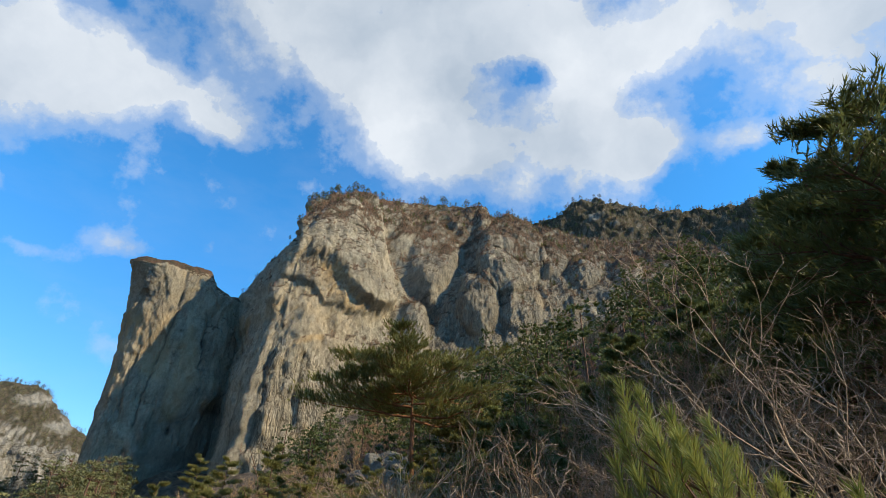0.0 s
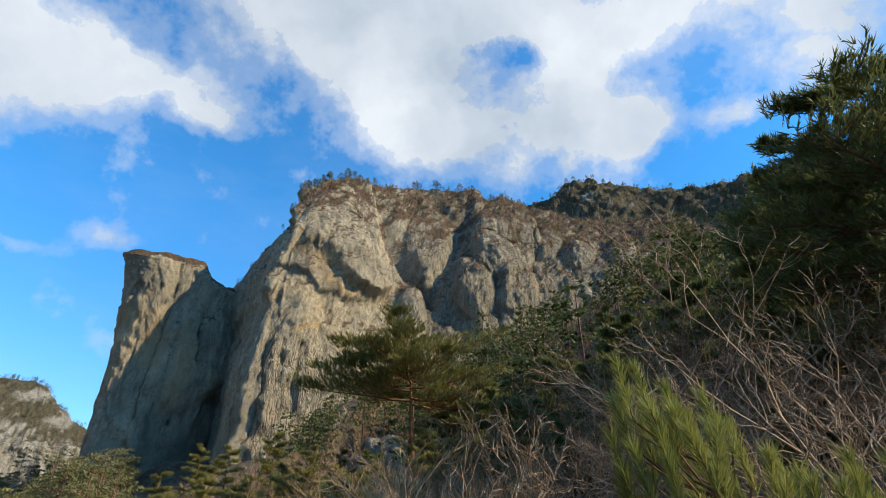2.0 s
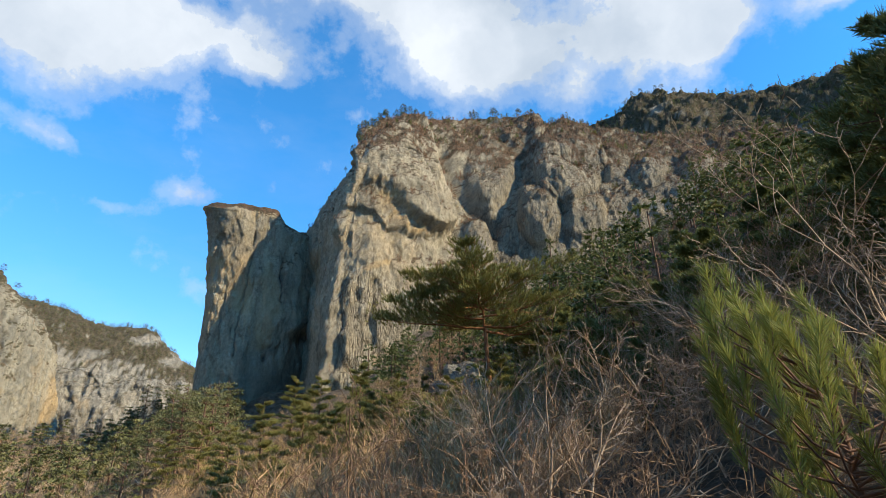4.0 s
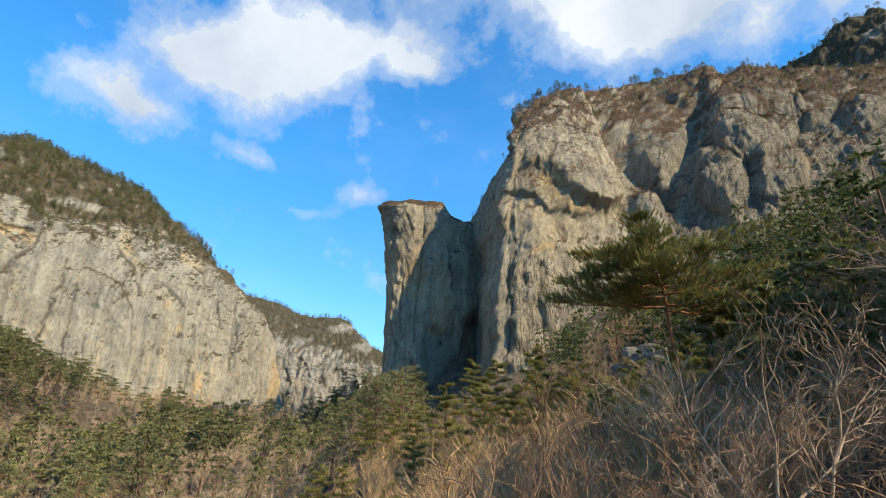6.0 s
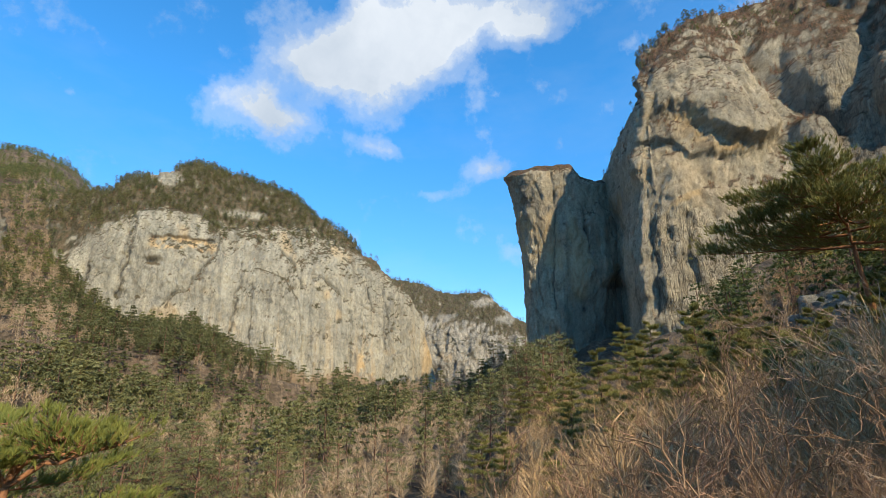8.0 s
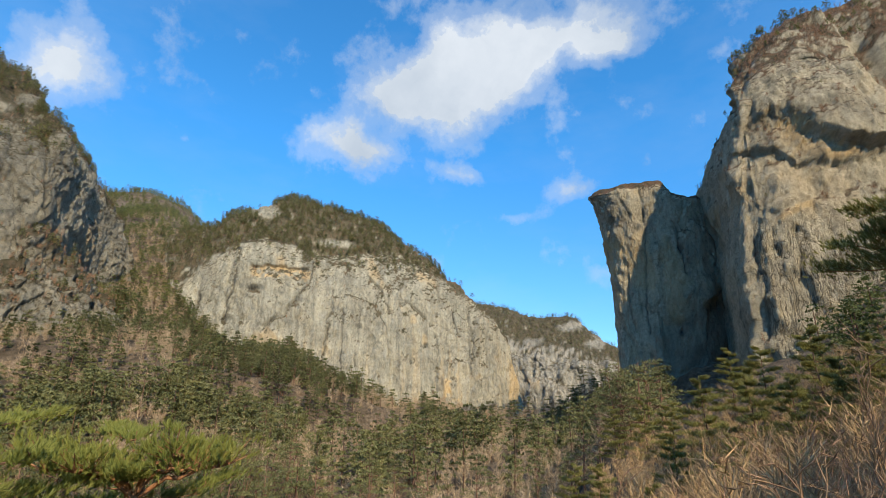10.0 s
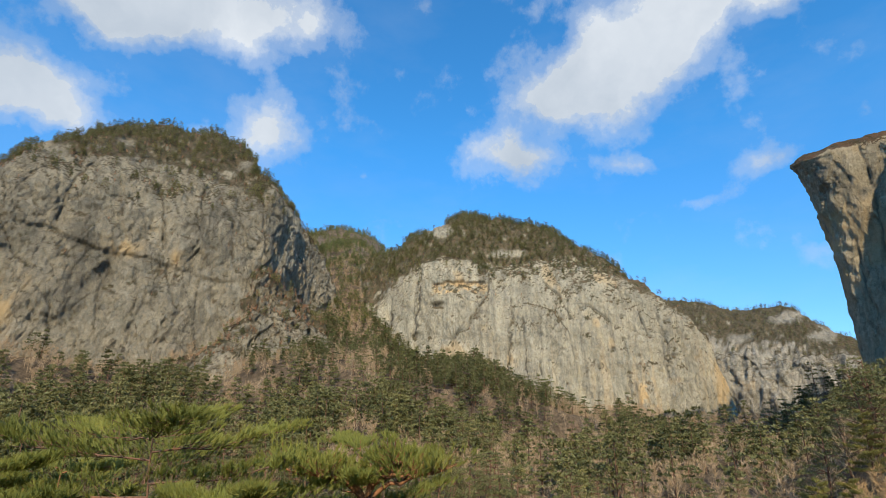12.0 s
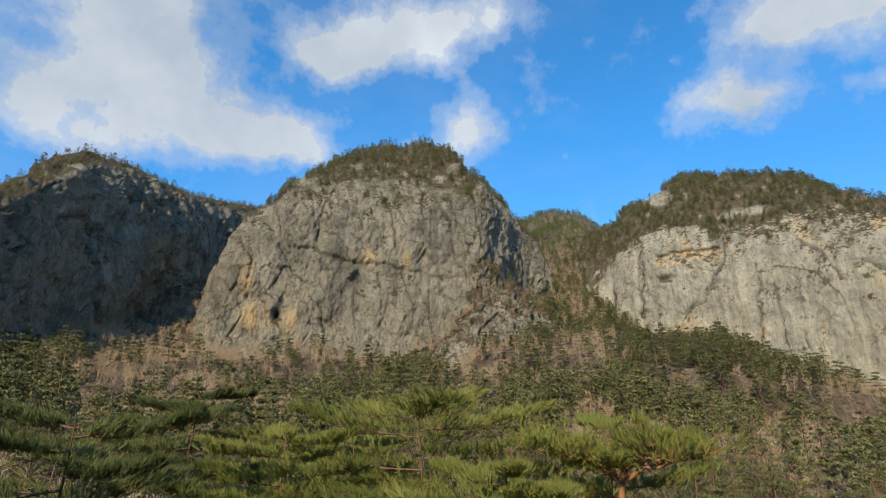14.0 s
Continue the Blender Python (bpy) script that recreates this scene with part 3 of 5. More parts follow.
def dome_shape(b, h, P, v):
    # a rounded mass with a broken underside hangs over a smooth wall
    roof = np.interp(b, [4.5, 5.1, 6.5, 8.8, 10.8, 12.1, 14.1, 15.5, 19.3, 21.0], [24.3, 23.9, 22.5, 22.3, 22.4, 22.8, 23.2, 24.6, 25.7, 27.0])
    brow = np.interp(b, [5.3, 6.5, 8.8, 10.4, 12.0, 13.4, 15.4, 19.3], [24.4, 23.3, 23.2, 24.0, 25.8, 27.6, 28.4, 28.2])
    right = np.interp(h, [22.5, 24.0, 26.4, 29.6, 31.4, 34.0], [6.0, 5.1, 5.9, 7.7, 8.0, 9.0])
    wob = 0.35 * fbm(P / 5.0, 4, 0.6, 77)
    up = h + wob - roof
    block = smooth(-0.1, 0.7, b - right + 0.5 * wob) * (1 - smooth(16.3, 19.3, b))
    rise = np.clip(up / np.maximum(brow - roof, 0.5), 0, 1)
    d = block * (0.5 * smooth(-0.05, 0.2, up) + 2.0 * rise + 3.6 * smooth(0.6, 1.0, rise)) * (0.25 + 0.75 * blob(b, h, 10.5, 26.5, 7.6, 8.5))
    d -= 1.3 * (1 - smooth(-0.2, 0.0, up)) * band(b, 5.6, 19.2, 0.4) * smooth(4, 1, -up)
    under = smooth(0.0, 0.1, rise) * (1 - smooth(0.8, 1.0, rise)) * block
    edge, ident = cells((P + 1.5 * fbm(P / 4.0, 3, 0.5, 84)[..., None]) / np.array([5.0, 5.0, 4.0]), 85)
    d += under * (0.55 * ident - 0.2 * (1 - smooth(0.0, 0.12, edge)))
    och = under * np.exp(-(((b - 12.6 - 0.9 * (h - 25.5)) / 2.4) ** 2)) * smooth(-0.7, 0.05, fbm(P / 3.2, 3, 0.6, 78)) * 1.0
    # underside darkened in patches; at its left end shade is put into the colour
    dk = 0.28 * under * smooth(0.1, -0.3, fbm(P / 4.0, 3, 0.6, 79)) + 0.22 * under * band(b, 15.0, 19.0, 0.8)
    och += 0.3 * band(roof - h, 0.2, 5.0, 1.5) * band(b, 10, 18.8, 0.7) * smooth(-0.5, 0.4, fbm(P / 9.0, 3, 0.5, 81))
    # the edge where the wall turns away, and a diagonal ledge
    arete = np.interp(h, [6.5, 13.2, 17.5, 21.9, 25.7], [20.4, 19.7, 19.4, 19.2, 19.5]) + 0.3 * wob
    d += 1.3 * np.exp(-(((b - arete) / 0.55) ** 2)) * smooth(25, 22.5, h)
    line = np.interp(b, [12.0, 14.2, 17.2, 19.0], [20.2, 19.6, 18.4, 17.6])
    d += 0.6 * smooth(-0.1, 0.1, line - h) * band(b, 12.5, 18, 0.5) * smooth(9, 5, line - h)
    och += 0.7 * band(line - h, -0.1, 0.6, 0.15) * band(b, 13.6, 16.8, 0.4)
    c, k = cracks(b, h, P, (((18.9, 17.5), (18.6, 13.0), (19.2, 8.0)), ((15.2, 17.6), (15.6, 14.0), (14.9, 10.5)), ((11.2, 32.5), (10.0, 29.5), (8.6, 27.0))), 0.13, 0.6, 86)
    d, dk = d + c, dk + k
    # gullies, the small pinnacle and the rounded buttresses beyond
    d -= 4.2 * stroke(b, h, ((7.0, 31.8), (5.0, 28.0), (3.6, 26.0), (1.2, 23.0)), 0.8)
    # the first gully's shade is laid into the rock colour as well
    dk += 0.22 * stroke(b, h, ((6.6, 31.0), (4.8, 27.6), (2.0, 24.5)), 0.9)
    d += 5.0 * np.sqrt(np.clip(1 - ((b - 3.1) / 1.7) ** 2, 0, 1)) * smooth(24.9, 23.4, h + 0.45 * np.abs(b - 3.3))
    d -= 2.8 * stroke(b, h, ((-3.6, 32.0), (-2.4, 28.4), (-0.5, 25.8), (0.8, 23.0)), 0.9)
    for cb, ch, w, t, out in ((1.2, 29.4, 3.0, 3.6, 3.5), (-8.4, 29.2, 4.2, 4.4, 6.5), (-17.2, 27.0, 2.0, 2.0, 4.5), (-4.4, 24.0, 2.6, 3.2, 4.5), (-9.4, 23.6, 2.6, 2.6, 3.5), (-13.6, 28.5, 1.8, 2.0, 3.0), (-22.0, 26.5, 1.8, 1.6, 3.5)):
        d += out * blob(b, h, cb, ch, w, t)
    flute = np.clip(band(b, 7.0, 18.8, 0.8) * smooth(18.5, 16.0, h - 0.35 * (b - 14)) + 0.55 * smooth(3.5, 1.5, b) * smooth(31.5, 29.5, h) + 0.3 * block * smooth(29, 31, h), 0, 1)
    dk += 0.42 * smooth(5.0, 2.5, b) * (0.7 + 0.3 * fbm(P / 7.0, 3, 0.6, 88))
    return d, och, dk, flute


def tower_shape(b, h, P, v):
    d, dk = cracks(b, h, P, (((28.7, 23.5), (28.9, 19.0), (29.2, 14.0), (29.6, 9.0)), ((31.0, 16.0), (31.3, 10.0)), ((25.8, 20.0), (25.5, 15.0))), 0.12, 0.9, 7)
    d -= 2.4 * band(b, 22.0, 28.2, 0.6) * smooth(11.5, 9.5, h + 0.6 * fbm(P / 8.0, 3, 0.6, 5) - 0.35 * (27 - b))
    # the recessed foot is darkened as well, its shade put into the colour
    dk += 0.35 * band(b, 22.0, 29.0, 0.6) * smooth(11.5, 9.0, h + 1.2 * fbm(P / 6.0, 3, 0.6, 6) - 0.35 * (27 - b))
    # small holes, carved and tinted dark to hold their shade
    for cb, ch in ((25.6, 17.3), (29.6, 6.8), (26.4, 9.0)):
        hole = np.exp(-(((b - cb) / 0.22) ** 2 + ((h - ch) / 0.3) ** 2))
        d, dk = d - 1.6 * hole, dk + 0.6 * hole
    och = 0.75 * smooth(31.0, 32.4, b) * band(h, 12.0, 19.0, 1.5) * smooth(-0.3, 0.4, fbm(P / 5.0, 3, 0.6, 8))
    return d, och, dk, 0.15 + 0.0 * b


def face_shape(b, h, P, v):
    # a proud slab, its broken brow with an ochre scar, and the hole beside it
    top = np.interp(b, [65.0, 66.1, 68.4, 71.0, 74.0, 75.0], [16.0, 17.0, 18.3, 18.2, 17.9, 17.5])
    d = 2.4 * smooth(0.1, -0.5, h - top) * band(b, 65.6, 74.1, 0.3) * smooth(7.5, 12.5, h + 0.55 * (66.5 - b))
    brow = np.interp(b, [66.0, 69.0, 72.4], [15.6, 15.7, 15.4]) + 0.2 * fbm(P / 4, 3, 0.5, 3)
    scar = band(brow - h, 0.0, 1.15, 0.12) * band(b, 66.4, 72.4, 0.35)
    d -= 1.5 * scar * smooth(1.3, 0.2, brow - h)
    och = 0.9 * scar * smooth(-0.45, 0.1, fbm(P / 5.0, 3, 0.6, 4))
    dirt_shade = 0.55 * np.exp(-(((h - brow + 0.08) / 0.12) ** 2)) * band(b, 66.5, 72.5, 0.3)
    # both holes are coloured dark inside, standing in for their shade
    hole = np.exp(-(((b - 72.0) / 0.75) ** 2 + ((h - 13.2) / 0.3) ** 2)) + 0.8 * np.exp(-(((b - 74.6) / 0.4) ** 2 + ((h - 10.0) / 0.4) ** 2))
    d, dirt_shade = d - 3.0 * hole, dirt_shade + 0.7 * hole
    d -= 1.4 * smooth(17, 14, h) * smooth(74.2, 74.8, b)
    # joints and the edges of great sheets
    c, k = cracks(b, h, P, (((74.0, 17.9), (74.1, 13.3), (74.7, 9.9)), ((66.0, 16.5), (66.4, 14.2), (68.1, 12.0), (70.4, 9.0)), ((63.6, 13.8), (63.9, 9.0), (64.3, 4.8)), ((62.5, 11.9), (62.2, 4.2)), ((77.2, 12.5), (77.5, 9.0))), 0.12, 1.3, 30)
    d, dirt_shade = d + c, dirt_shade + k
    c, k = cracks(b, h, P, (((51.9, 9.1), (51.8, 2.9)), ((56.3, 12.6), (55.3, 12.8), (53.4, 11.2)), ((48.6, 12.4), (48.0, 9.0), (48.3, 5.0)), ((59.9, 15.6), (58.4, 14.2), (57.2, 11.4)), ((61.0, 7.0), (60.4, 3.5)), ((50.2, 12.0), (49.6, 9.4))), 0.1, 0.9, 40)
    d, dirt_shade = d + c, dirt_shade + 0.8 * k
    sweep = np.interp(h, [2.4, 6.0, 10.0, 12.4, 13.4], [56.8, 57.0, 57.7, 59.3, 62.3]) + 0.15 * fbm(P / 7, 3, 0.5, 12)
    d += 1.8 * smooth(-0.12, 0.12, b - sweep) * (1 - smooth(60, 64, b)) * smooth(14.2, 13.0, h)
    dirt_shade += 0.4 * np.exp(-(((b - sweep) / 0.1) ** 2)) * smooth(13.4, 12.6, h) * smooth(-0.4, 0.2, fbm(P / 8, 2, 0.5, 13))
    for cb, ch, w, t, out in ((70.0, 14.5, 4.5, 5.0, 1.5), (60.0, 9.0, 3.4, 7.0, 1.8), (54.4, 9.0, 2.8, 7.5, 2.0), (49.6, 7.5, 2.6, 7.0, 1.6), (46.2, 6.0, 2.2, 6.0, 1.2)):
        d += out * blob(b, h, cb, ch, w, t)
    # pocks on the smooth wall, their shade put into the colour too
    for cb, ch in ((47.9, 10.6), (47.6, 7.2), (52.0, 11.5), (54.8, 6.4), (57.3, 11.7), (50.6, 7.4), (46.2, 8.9), (53.2, 8.2)):
        hole = np.exp(-(((b - cb) / 0.2) ** 2 + ((h - ch) / 0.18) ** 2))
        d, dirt_shade = d - 1.4 * hole, dirt_shade + 0.5 * hole
    # dark water stains run down from the rim, pale runs between them
    stain = fbm(np.stack([b * 1.6 + 0.25 * fbm(P / 14, 2, 0.5, 50), h * 0.05, 0 * b], -1), 4, 0.6, 52)
    dirt_shade += 0.2 * smooth(0.2, 0.6, stain) * smooth(2.5, 6.0, h)
    och += 0.85 * band(b, 49.6, 51.2, 0.25) * band(h, 2.0, 5.6, 0.6) * smooth(-0.4, 0.3, fbm(P / 6.0, 3, 0.6, 4))
    och += 0.7 * band(b, 43.2, 44.2, 0.25) * band(h, 1.0, 6.5, 0.6) + 0.25 * smooth(0.3, 0.8, -stain) * smooth(11, 6, h)
    # dark colour alone stands for the shade in one more hole
    dirt_shade += 0.7 * np.exp(-(((b - 51.4) / 0.2) ** 2 + ((h - 4.3) / 0.6) ** 2))
    return d, och, dirt_shade, 0.12 + 0.0 * b


def middle_shape(b, h, P, v):
    # the upper wall stands proud of a long ledge
    line = np.interp(b, [93, 96.9, 99.6, 102.7, 105.7, 108.5, 110.5, 114.3], [14.4, 14.8, 15.3, 15.7, 16.0, 16.5, 17.3, 17.1]) + 0.18 * fbm(P / 6, 3, 0.5, 3)
    d = 1.2 * smooth(-0.06, 0.08, h - line) * band(b, 94, 113, 1.2) * smooth(24, 19, h)
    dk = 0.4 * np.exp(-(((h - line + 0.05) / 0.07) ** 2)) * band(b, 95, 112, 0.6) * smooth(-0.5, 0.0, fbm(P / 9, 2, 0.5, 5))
    for cb, ch, w, t, out in ((106.5, 20.5, 3.9, 4.6, 2.6), (99.8, 20.3, 2.4, 4.4, 2.2), (96.4, 19.8, 2.0, 4.0, 2.2), (93.2, 19.5, 1.8, 4.0, 2.0), (112.6, 20.0, 2.6, 3.6, 1.6), (117.0, 15.5, 3.0, 4.0, 2.0), (110.0, 12.5, 2.8, 3.4, 1.8), (100.8, 11.5, 3.4, 3.4, 1.8)):
        d += out * blob(b, h, cb, ch, w, t)
    c, k = cracks(b, h, P, (((103.3, 23.9), (102.5, 22.4), (101.5, 19.2), (101.2, 17.0)), ((96.7, 22.9), (94.9, 20.3), (94.6, 17.0)), ((98.6, 24.0), (98.2, 20.0), (98.5, 16.0)), ((108.4, 24.2), (110.3, 20.5), (110.3, 18.0)), ((92.2, 22.5), (91.3, 17.8)), ((106.2, 22.8), (105.6, 19.6))), 0.11, 1.1, 60)
    d, dk = d + c, dk + k
    c, k = cracks(b, h, P, (((114.3, 17.1), (112.6, 14.5), (110.9, 13.2)), ((118.4, 17.5), (117.0, 15.2), (117.3, 11.0)), ((110.8, 12.2), (109.2, 10.6), (108.8, 7.5)), ((103.4, 14.8), (102.6, 11.0), (103.0, 8.0)), ((97.6, 14.4), (97.4, 10.0), (96.6, 7.0)), ((100.6, 15.0), (99.6, 12.0)), ((115.0, 20.8), (114.2, 18.0))), 0.1, 1.0, 64)
    d, dk = d + c, dk + k
    # hollows sink in and are coloured darker, in place of their shade
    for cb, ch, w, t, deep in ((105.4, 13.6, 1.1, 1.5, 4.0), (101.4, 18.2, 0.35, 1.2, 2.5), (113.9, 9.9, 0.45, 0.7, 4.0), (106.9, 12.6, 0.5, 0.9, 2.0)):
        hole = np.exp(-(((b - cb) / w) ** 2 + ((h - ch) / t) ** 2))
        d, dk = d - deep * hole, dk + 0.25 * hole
    # the small left hollow gets a darker core, again painted shade
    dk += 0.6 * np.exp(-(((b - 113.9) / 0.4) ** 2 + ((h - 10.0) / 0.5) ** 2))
    d += 1.6 * stroke(b, h, ((96.8, 13.8), (96.2, 10.0), (96.0, 6.5)), 0.5)
    och = 0.0 * b
    for cb, ch, w, t in ((117.2, 13.2, 0.7, 1.8), (115.6, 9.7, 1.2, 1.5), (112.4, 9.5, 0.8, 1.6), (112.2, 12.1, 0.9, 0.8), (104.6, 16.5, 1.3, 0.7), (100.0, 16.2, 0.5, 0.9)):
        och += 0.85 * np.exp(-(((b - cb) / w) ** 2 + ((h - ch) / t) ** 2)) * smooth(-0.5, 0.2, fbm(P / np.array([3.0, 3, 9]), 3, 0.6, 4))
    stain = fbm(np.stack([b * 1.3 + 0.3 * fbm(P / 12, 2, 0.5, 70), h * 0.06, 0 * b], -1), 4, 0.6, 72)
    dk += 0.16 * smooth(0.2, 0.7, stain)
    return d, och, dk, 0.1 + 0.0 * b


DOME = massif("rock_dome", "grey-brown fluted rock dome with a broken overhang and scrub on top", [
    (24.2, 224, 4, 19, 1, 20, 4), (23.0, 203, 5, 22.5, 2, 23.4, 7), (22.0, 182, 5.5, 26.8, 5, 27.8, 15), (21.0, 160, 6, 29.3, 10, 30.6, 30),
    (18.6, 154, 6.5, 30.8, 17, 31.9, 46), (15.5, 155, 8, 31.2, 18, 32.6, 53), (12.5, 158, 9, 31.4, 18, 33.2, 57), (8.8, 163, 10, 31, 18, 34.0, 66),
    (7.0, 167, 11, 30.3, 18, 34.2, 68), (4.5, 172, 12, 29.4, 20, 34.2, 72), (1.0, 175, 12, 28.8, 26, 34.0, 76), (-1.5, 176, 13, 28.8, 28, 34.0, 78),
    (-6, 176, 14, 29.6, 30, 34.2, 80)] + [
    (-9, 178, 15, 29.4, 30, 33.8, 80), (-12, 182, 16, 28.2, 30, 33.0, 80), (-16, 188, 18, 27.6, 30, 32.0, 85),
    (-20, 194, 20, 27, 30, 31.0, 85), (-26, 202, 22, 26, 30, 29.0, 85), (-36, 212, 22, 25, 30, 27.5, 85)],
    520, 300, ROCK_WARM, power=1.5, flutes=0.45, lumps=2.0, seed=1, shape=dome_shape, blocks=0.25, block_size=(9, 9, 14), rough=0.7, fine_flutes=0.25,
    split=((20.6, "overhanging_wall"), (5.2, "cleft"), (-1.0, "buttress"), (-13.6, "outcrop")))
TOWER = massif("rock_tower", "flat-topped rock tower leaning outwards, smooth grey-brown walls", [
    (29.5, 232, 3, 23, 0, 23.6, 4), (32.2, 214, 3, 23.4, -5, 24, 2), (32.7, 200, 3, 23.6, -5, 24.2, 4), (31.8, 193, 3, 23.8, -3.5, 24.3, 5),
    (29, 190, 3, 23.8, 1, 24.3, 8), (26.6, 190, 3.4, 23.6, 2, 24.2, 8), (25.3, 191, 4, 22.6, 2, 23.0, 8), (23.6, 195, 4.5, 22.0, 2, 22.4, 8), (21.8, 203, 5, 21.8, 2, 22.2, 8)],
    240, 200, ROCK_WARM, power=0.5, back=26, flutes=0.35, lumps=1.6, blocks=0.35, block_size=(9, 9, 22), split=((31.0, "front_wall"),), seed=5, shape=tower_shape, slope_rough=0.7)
FACE = massif("pale_rock_face", "broad pale rock face with dark streaks below a wooded top", [
    (84, 352, 9.5, 11, 6, 17.95, 60), (80.5, 330, 9, 12.5, 8, 19.05, 60), (79, 322, 8.8, 14, 8, 19.75, 70), (76.5, 318, 8.6, 16, 10, 20.35, 75),
    (74, 315, 8.5, 18, 12, 21.25, 80), (70.5, 312, 7.5, 18.4, 14, 22.55, 90), (67, 312, 5.5, 17.5, 16, 22.45, 90), (63.8, 314, 4.5, 17.5, 18, 22.05, 90)] + [
    (60, 316, 3.2, 18, 18, 21.25, 80), (56.5, 318, 2.5, 17.9, 20, 19.85, 60), (53.0, 322, 2.8, 16.8, 18, 17.75, 40), (50.2, 326, 3.2, 15.3, 14, 16.05, 26),
    (48.6, 330, 3, 13.8, 10, 14.45, 18), (46.6, 335, 2.5, 12, 8, 12.45, 12), (44.9, 342, 2.2, 10.3, 6, 10.85, 9), (43.7, 350, 2, 7.8, 4, 8.15, 7),
    (43.0, 362, 1.8, 4.8, 3, 5.05, 5), (42.2, 382, 1.2, 1.6, 3, 1.7, 5)],
    660, 300, ROCK_PALE, flutes=0.1, lumps=1.7, blocks=0.2, block_size=(16, 16, 40), rough=0.4, fine_flutes=0.15, split=((74.6, "slab"), (65.9, "streaked_wall"), (44.2, "end_buttress")), top="wooded_top", seed=9, shape=face_shape, green=0.15, bare=((71.6, 21.4, 2.6, 1.0), (64.0, 18.9, 2.6, 0.6)))
MIDDLE = massif("grey_rock_massif", "massive grey rock wall with ledges, ochre hollows and a wooded cap", [
    (118.5, 310, 8, 15, 6, 15.55, 12), (121, 270, 8.6, 14, 6, 15.05, 16), (120.4, 256, 8, 17, 10, 17.55, 25), (117.9, 252, 7.5, 19.7, 12, 20.15, 35),
    (114.6, 250, 7, 22.2, 12, 22.65, 45), (111, 250, 7, 23.8, 12, 24.85, 55), (107, 250, 7, 24.4, 12, 26.95, 70), (102, 250, 6.5, 24.5, 12, 27.85, 75)] + [
    (97, 250, 5.5, 24.6, 12, 28.05, 75), (93.5, 250, 5.8, 23.9, 11, 27.05, 62), (91.4, 252, 6.5, 23.0, 6, 25.95, 42), (90.3, 259, 6.5, 24, 3, 25.6, 30),
    (89.2, 276, 7, 23, 3, 24.6, 24), (88.0, 296, 7, 21.6, 3, 23.2, 20), (86.5, 316, 7.2, 19.6, 3, 20.9, 16), (84.4, 334, 7.5, 16.4, 3, 17.8, 12), (81.6, 350, 8, 10, 3, 11.05, 8)],
    600, 290, ROCK_GREY, flutes=0.2, lumps=2.2, blocks=0.55, block_size=(11, 11, 17), rough=1.1, split=((119.8, "ledged_wall"), (90.4, "shaded_side")), top="wooded_top", seed=14, shape=middle_shape, green=0.06, bare=((106.5, 26.2, 1.4, 0.7), (94.5, 26.5, 1.2, 0.6), (112.5, 24.0, 2.0, 0.7)))
SHADED = massif("dark_rock_massif", "dark grey rock wall, mostly in shade, wooded on top", [
    (150, 184, 4, 9, 8, 10, 20), (144, 194, 4.5, 13, 8, 14, 25), (140, 205, 5, 15.5, 8, 16, 30), (136.9, 219, 5.3, 16.8, 6, 17.6, 28),
    (134.4, 240, 6, 19.6, 6, 20.0, 28), (131, 270, 7, 22, 8, 22.3, 35), (127.4, 296, 8.5, 22, 8, 22.2, 35), (124, 325, 9, 21, 8, 21.2, 35),
    (120.5, 366, 9, 20.5, 8, 20.7, 35), (114, 462, 9, 19.5, 8, 20.5, 35)],
    300, 200, ROCK_GREY, flutes=0.8, lumps=4.2, blocks=1.6, block_size=(22, 22, 40), rough=1.3, split=((136.5, "shaded_wall"),), top="wooded_top", seed=21)
HILL = massif("far_hill", "distant hill with a low cliff and scrub woods above it", [
    (52, 640, 2, 8, 15, 13, 120), (45.9, 620, 2, 7.7, 15, 12, 120), (42.4, 615, 1.6, 7.2, 15, 11, 120), (40.4, 610, 1.2, 6.8, 15, 10.9, 120),
    (37.2, 605, 0.9, 6.4, 15, 10.8, 120), (35.4, 605, 1.5, 6.3, 15, 9.8, 110), (32.5, 610, 2, 6.1, 15, 7.9, 90), (29, 620, 2, 5.5, 15, 6.2, 60), (24, 640, 2, 4, 15, 5, 50)],
    260, 120, ROCK_HILL, back=200, flutes=2.0, blocks=2.0, block_size=(25, 25, 30), top="wooded_slope", lumps=6.0, seed=27, category="hill", green=-0.2, bare=((37.3, 10.0, 1.8, 0.6), (41.5, 8.5, 1.5, 0.6), (35.0, 8.2, 1.5, 0.6)))
RIDGE = massif("high_ridge", "scrub-covered mountain ridge with small rock outcrops", [
    (-6, 350, 20, 27, 30, 31, 80), (-11, 345, 20, 28, 30, 32.6, 80), (-13.8, 340, 20, 28.5, 30, 33.6, 80), (-17.5, 340, 20, 28.5, 30, 34.0, 80),
    (-21, 340, 20, 28.5, 30, 34.0, 80), (-24, 345, 20, 28, 30, 33.3, 80), (-28, 350, 20, 27, 30, 31.5, 80), (-33, 350, 20, 26.5, 30, 30.8, 80), (-45, 350, 20, 26, 30, 30, 80), (-60, 340, 18, 24, 30, 28, 80)],
    220, 120, ROCK_HILL, flutes=1.0, lumps=5.0, top="wooded_slope", seed=33, category="mountain ridge", green=0.3, slope_rough=4.0, bare=((-19.3, 32.6, 0.9, 0.7),))

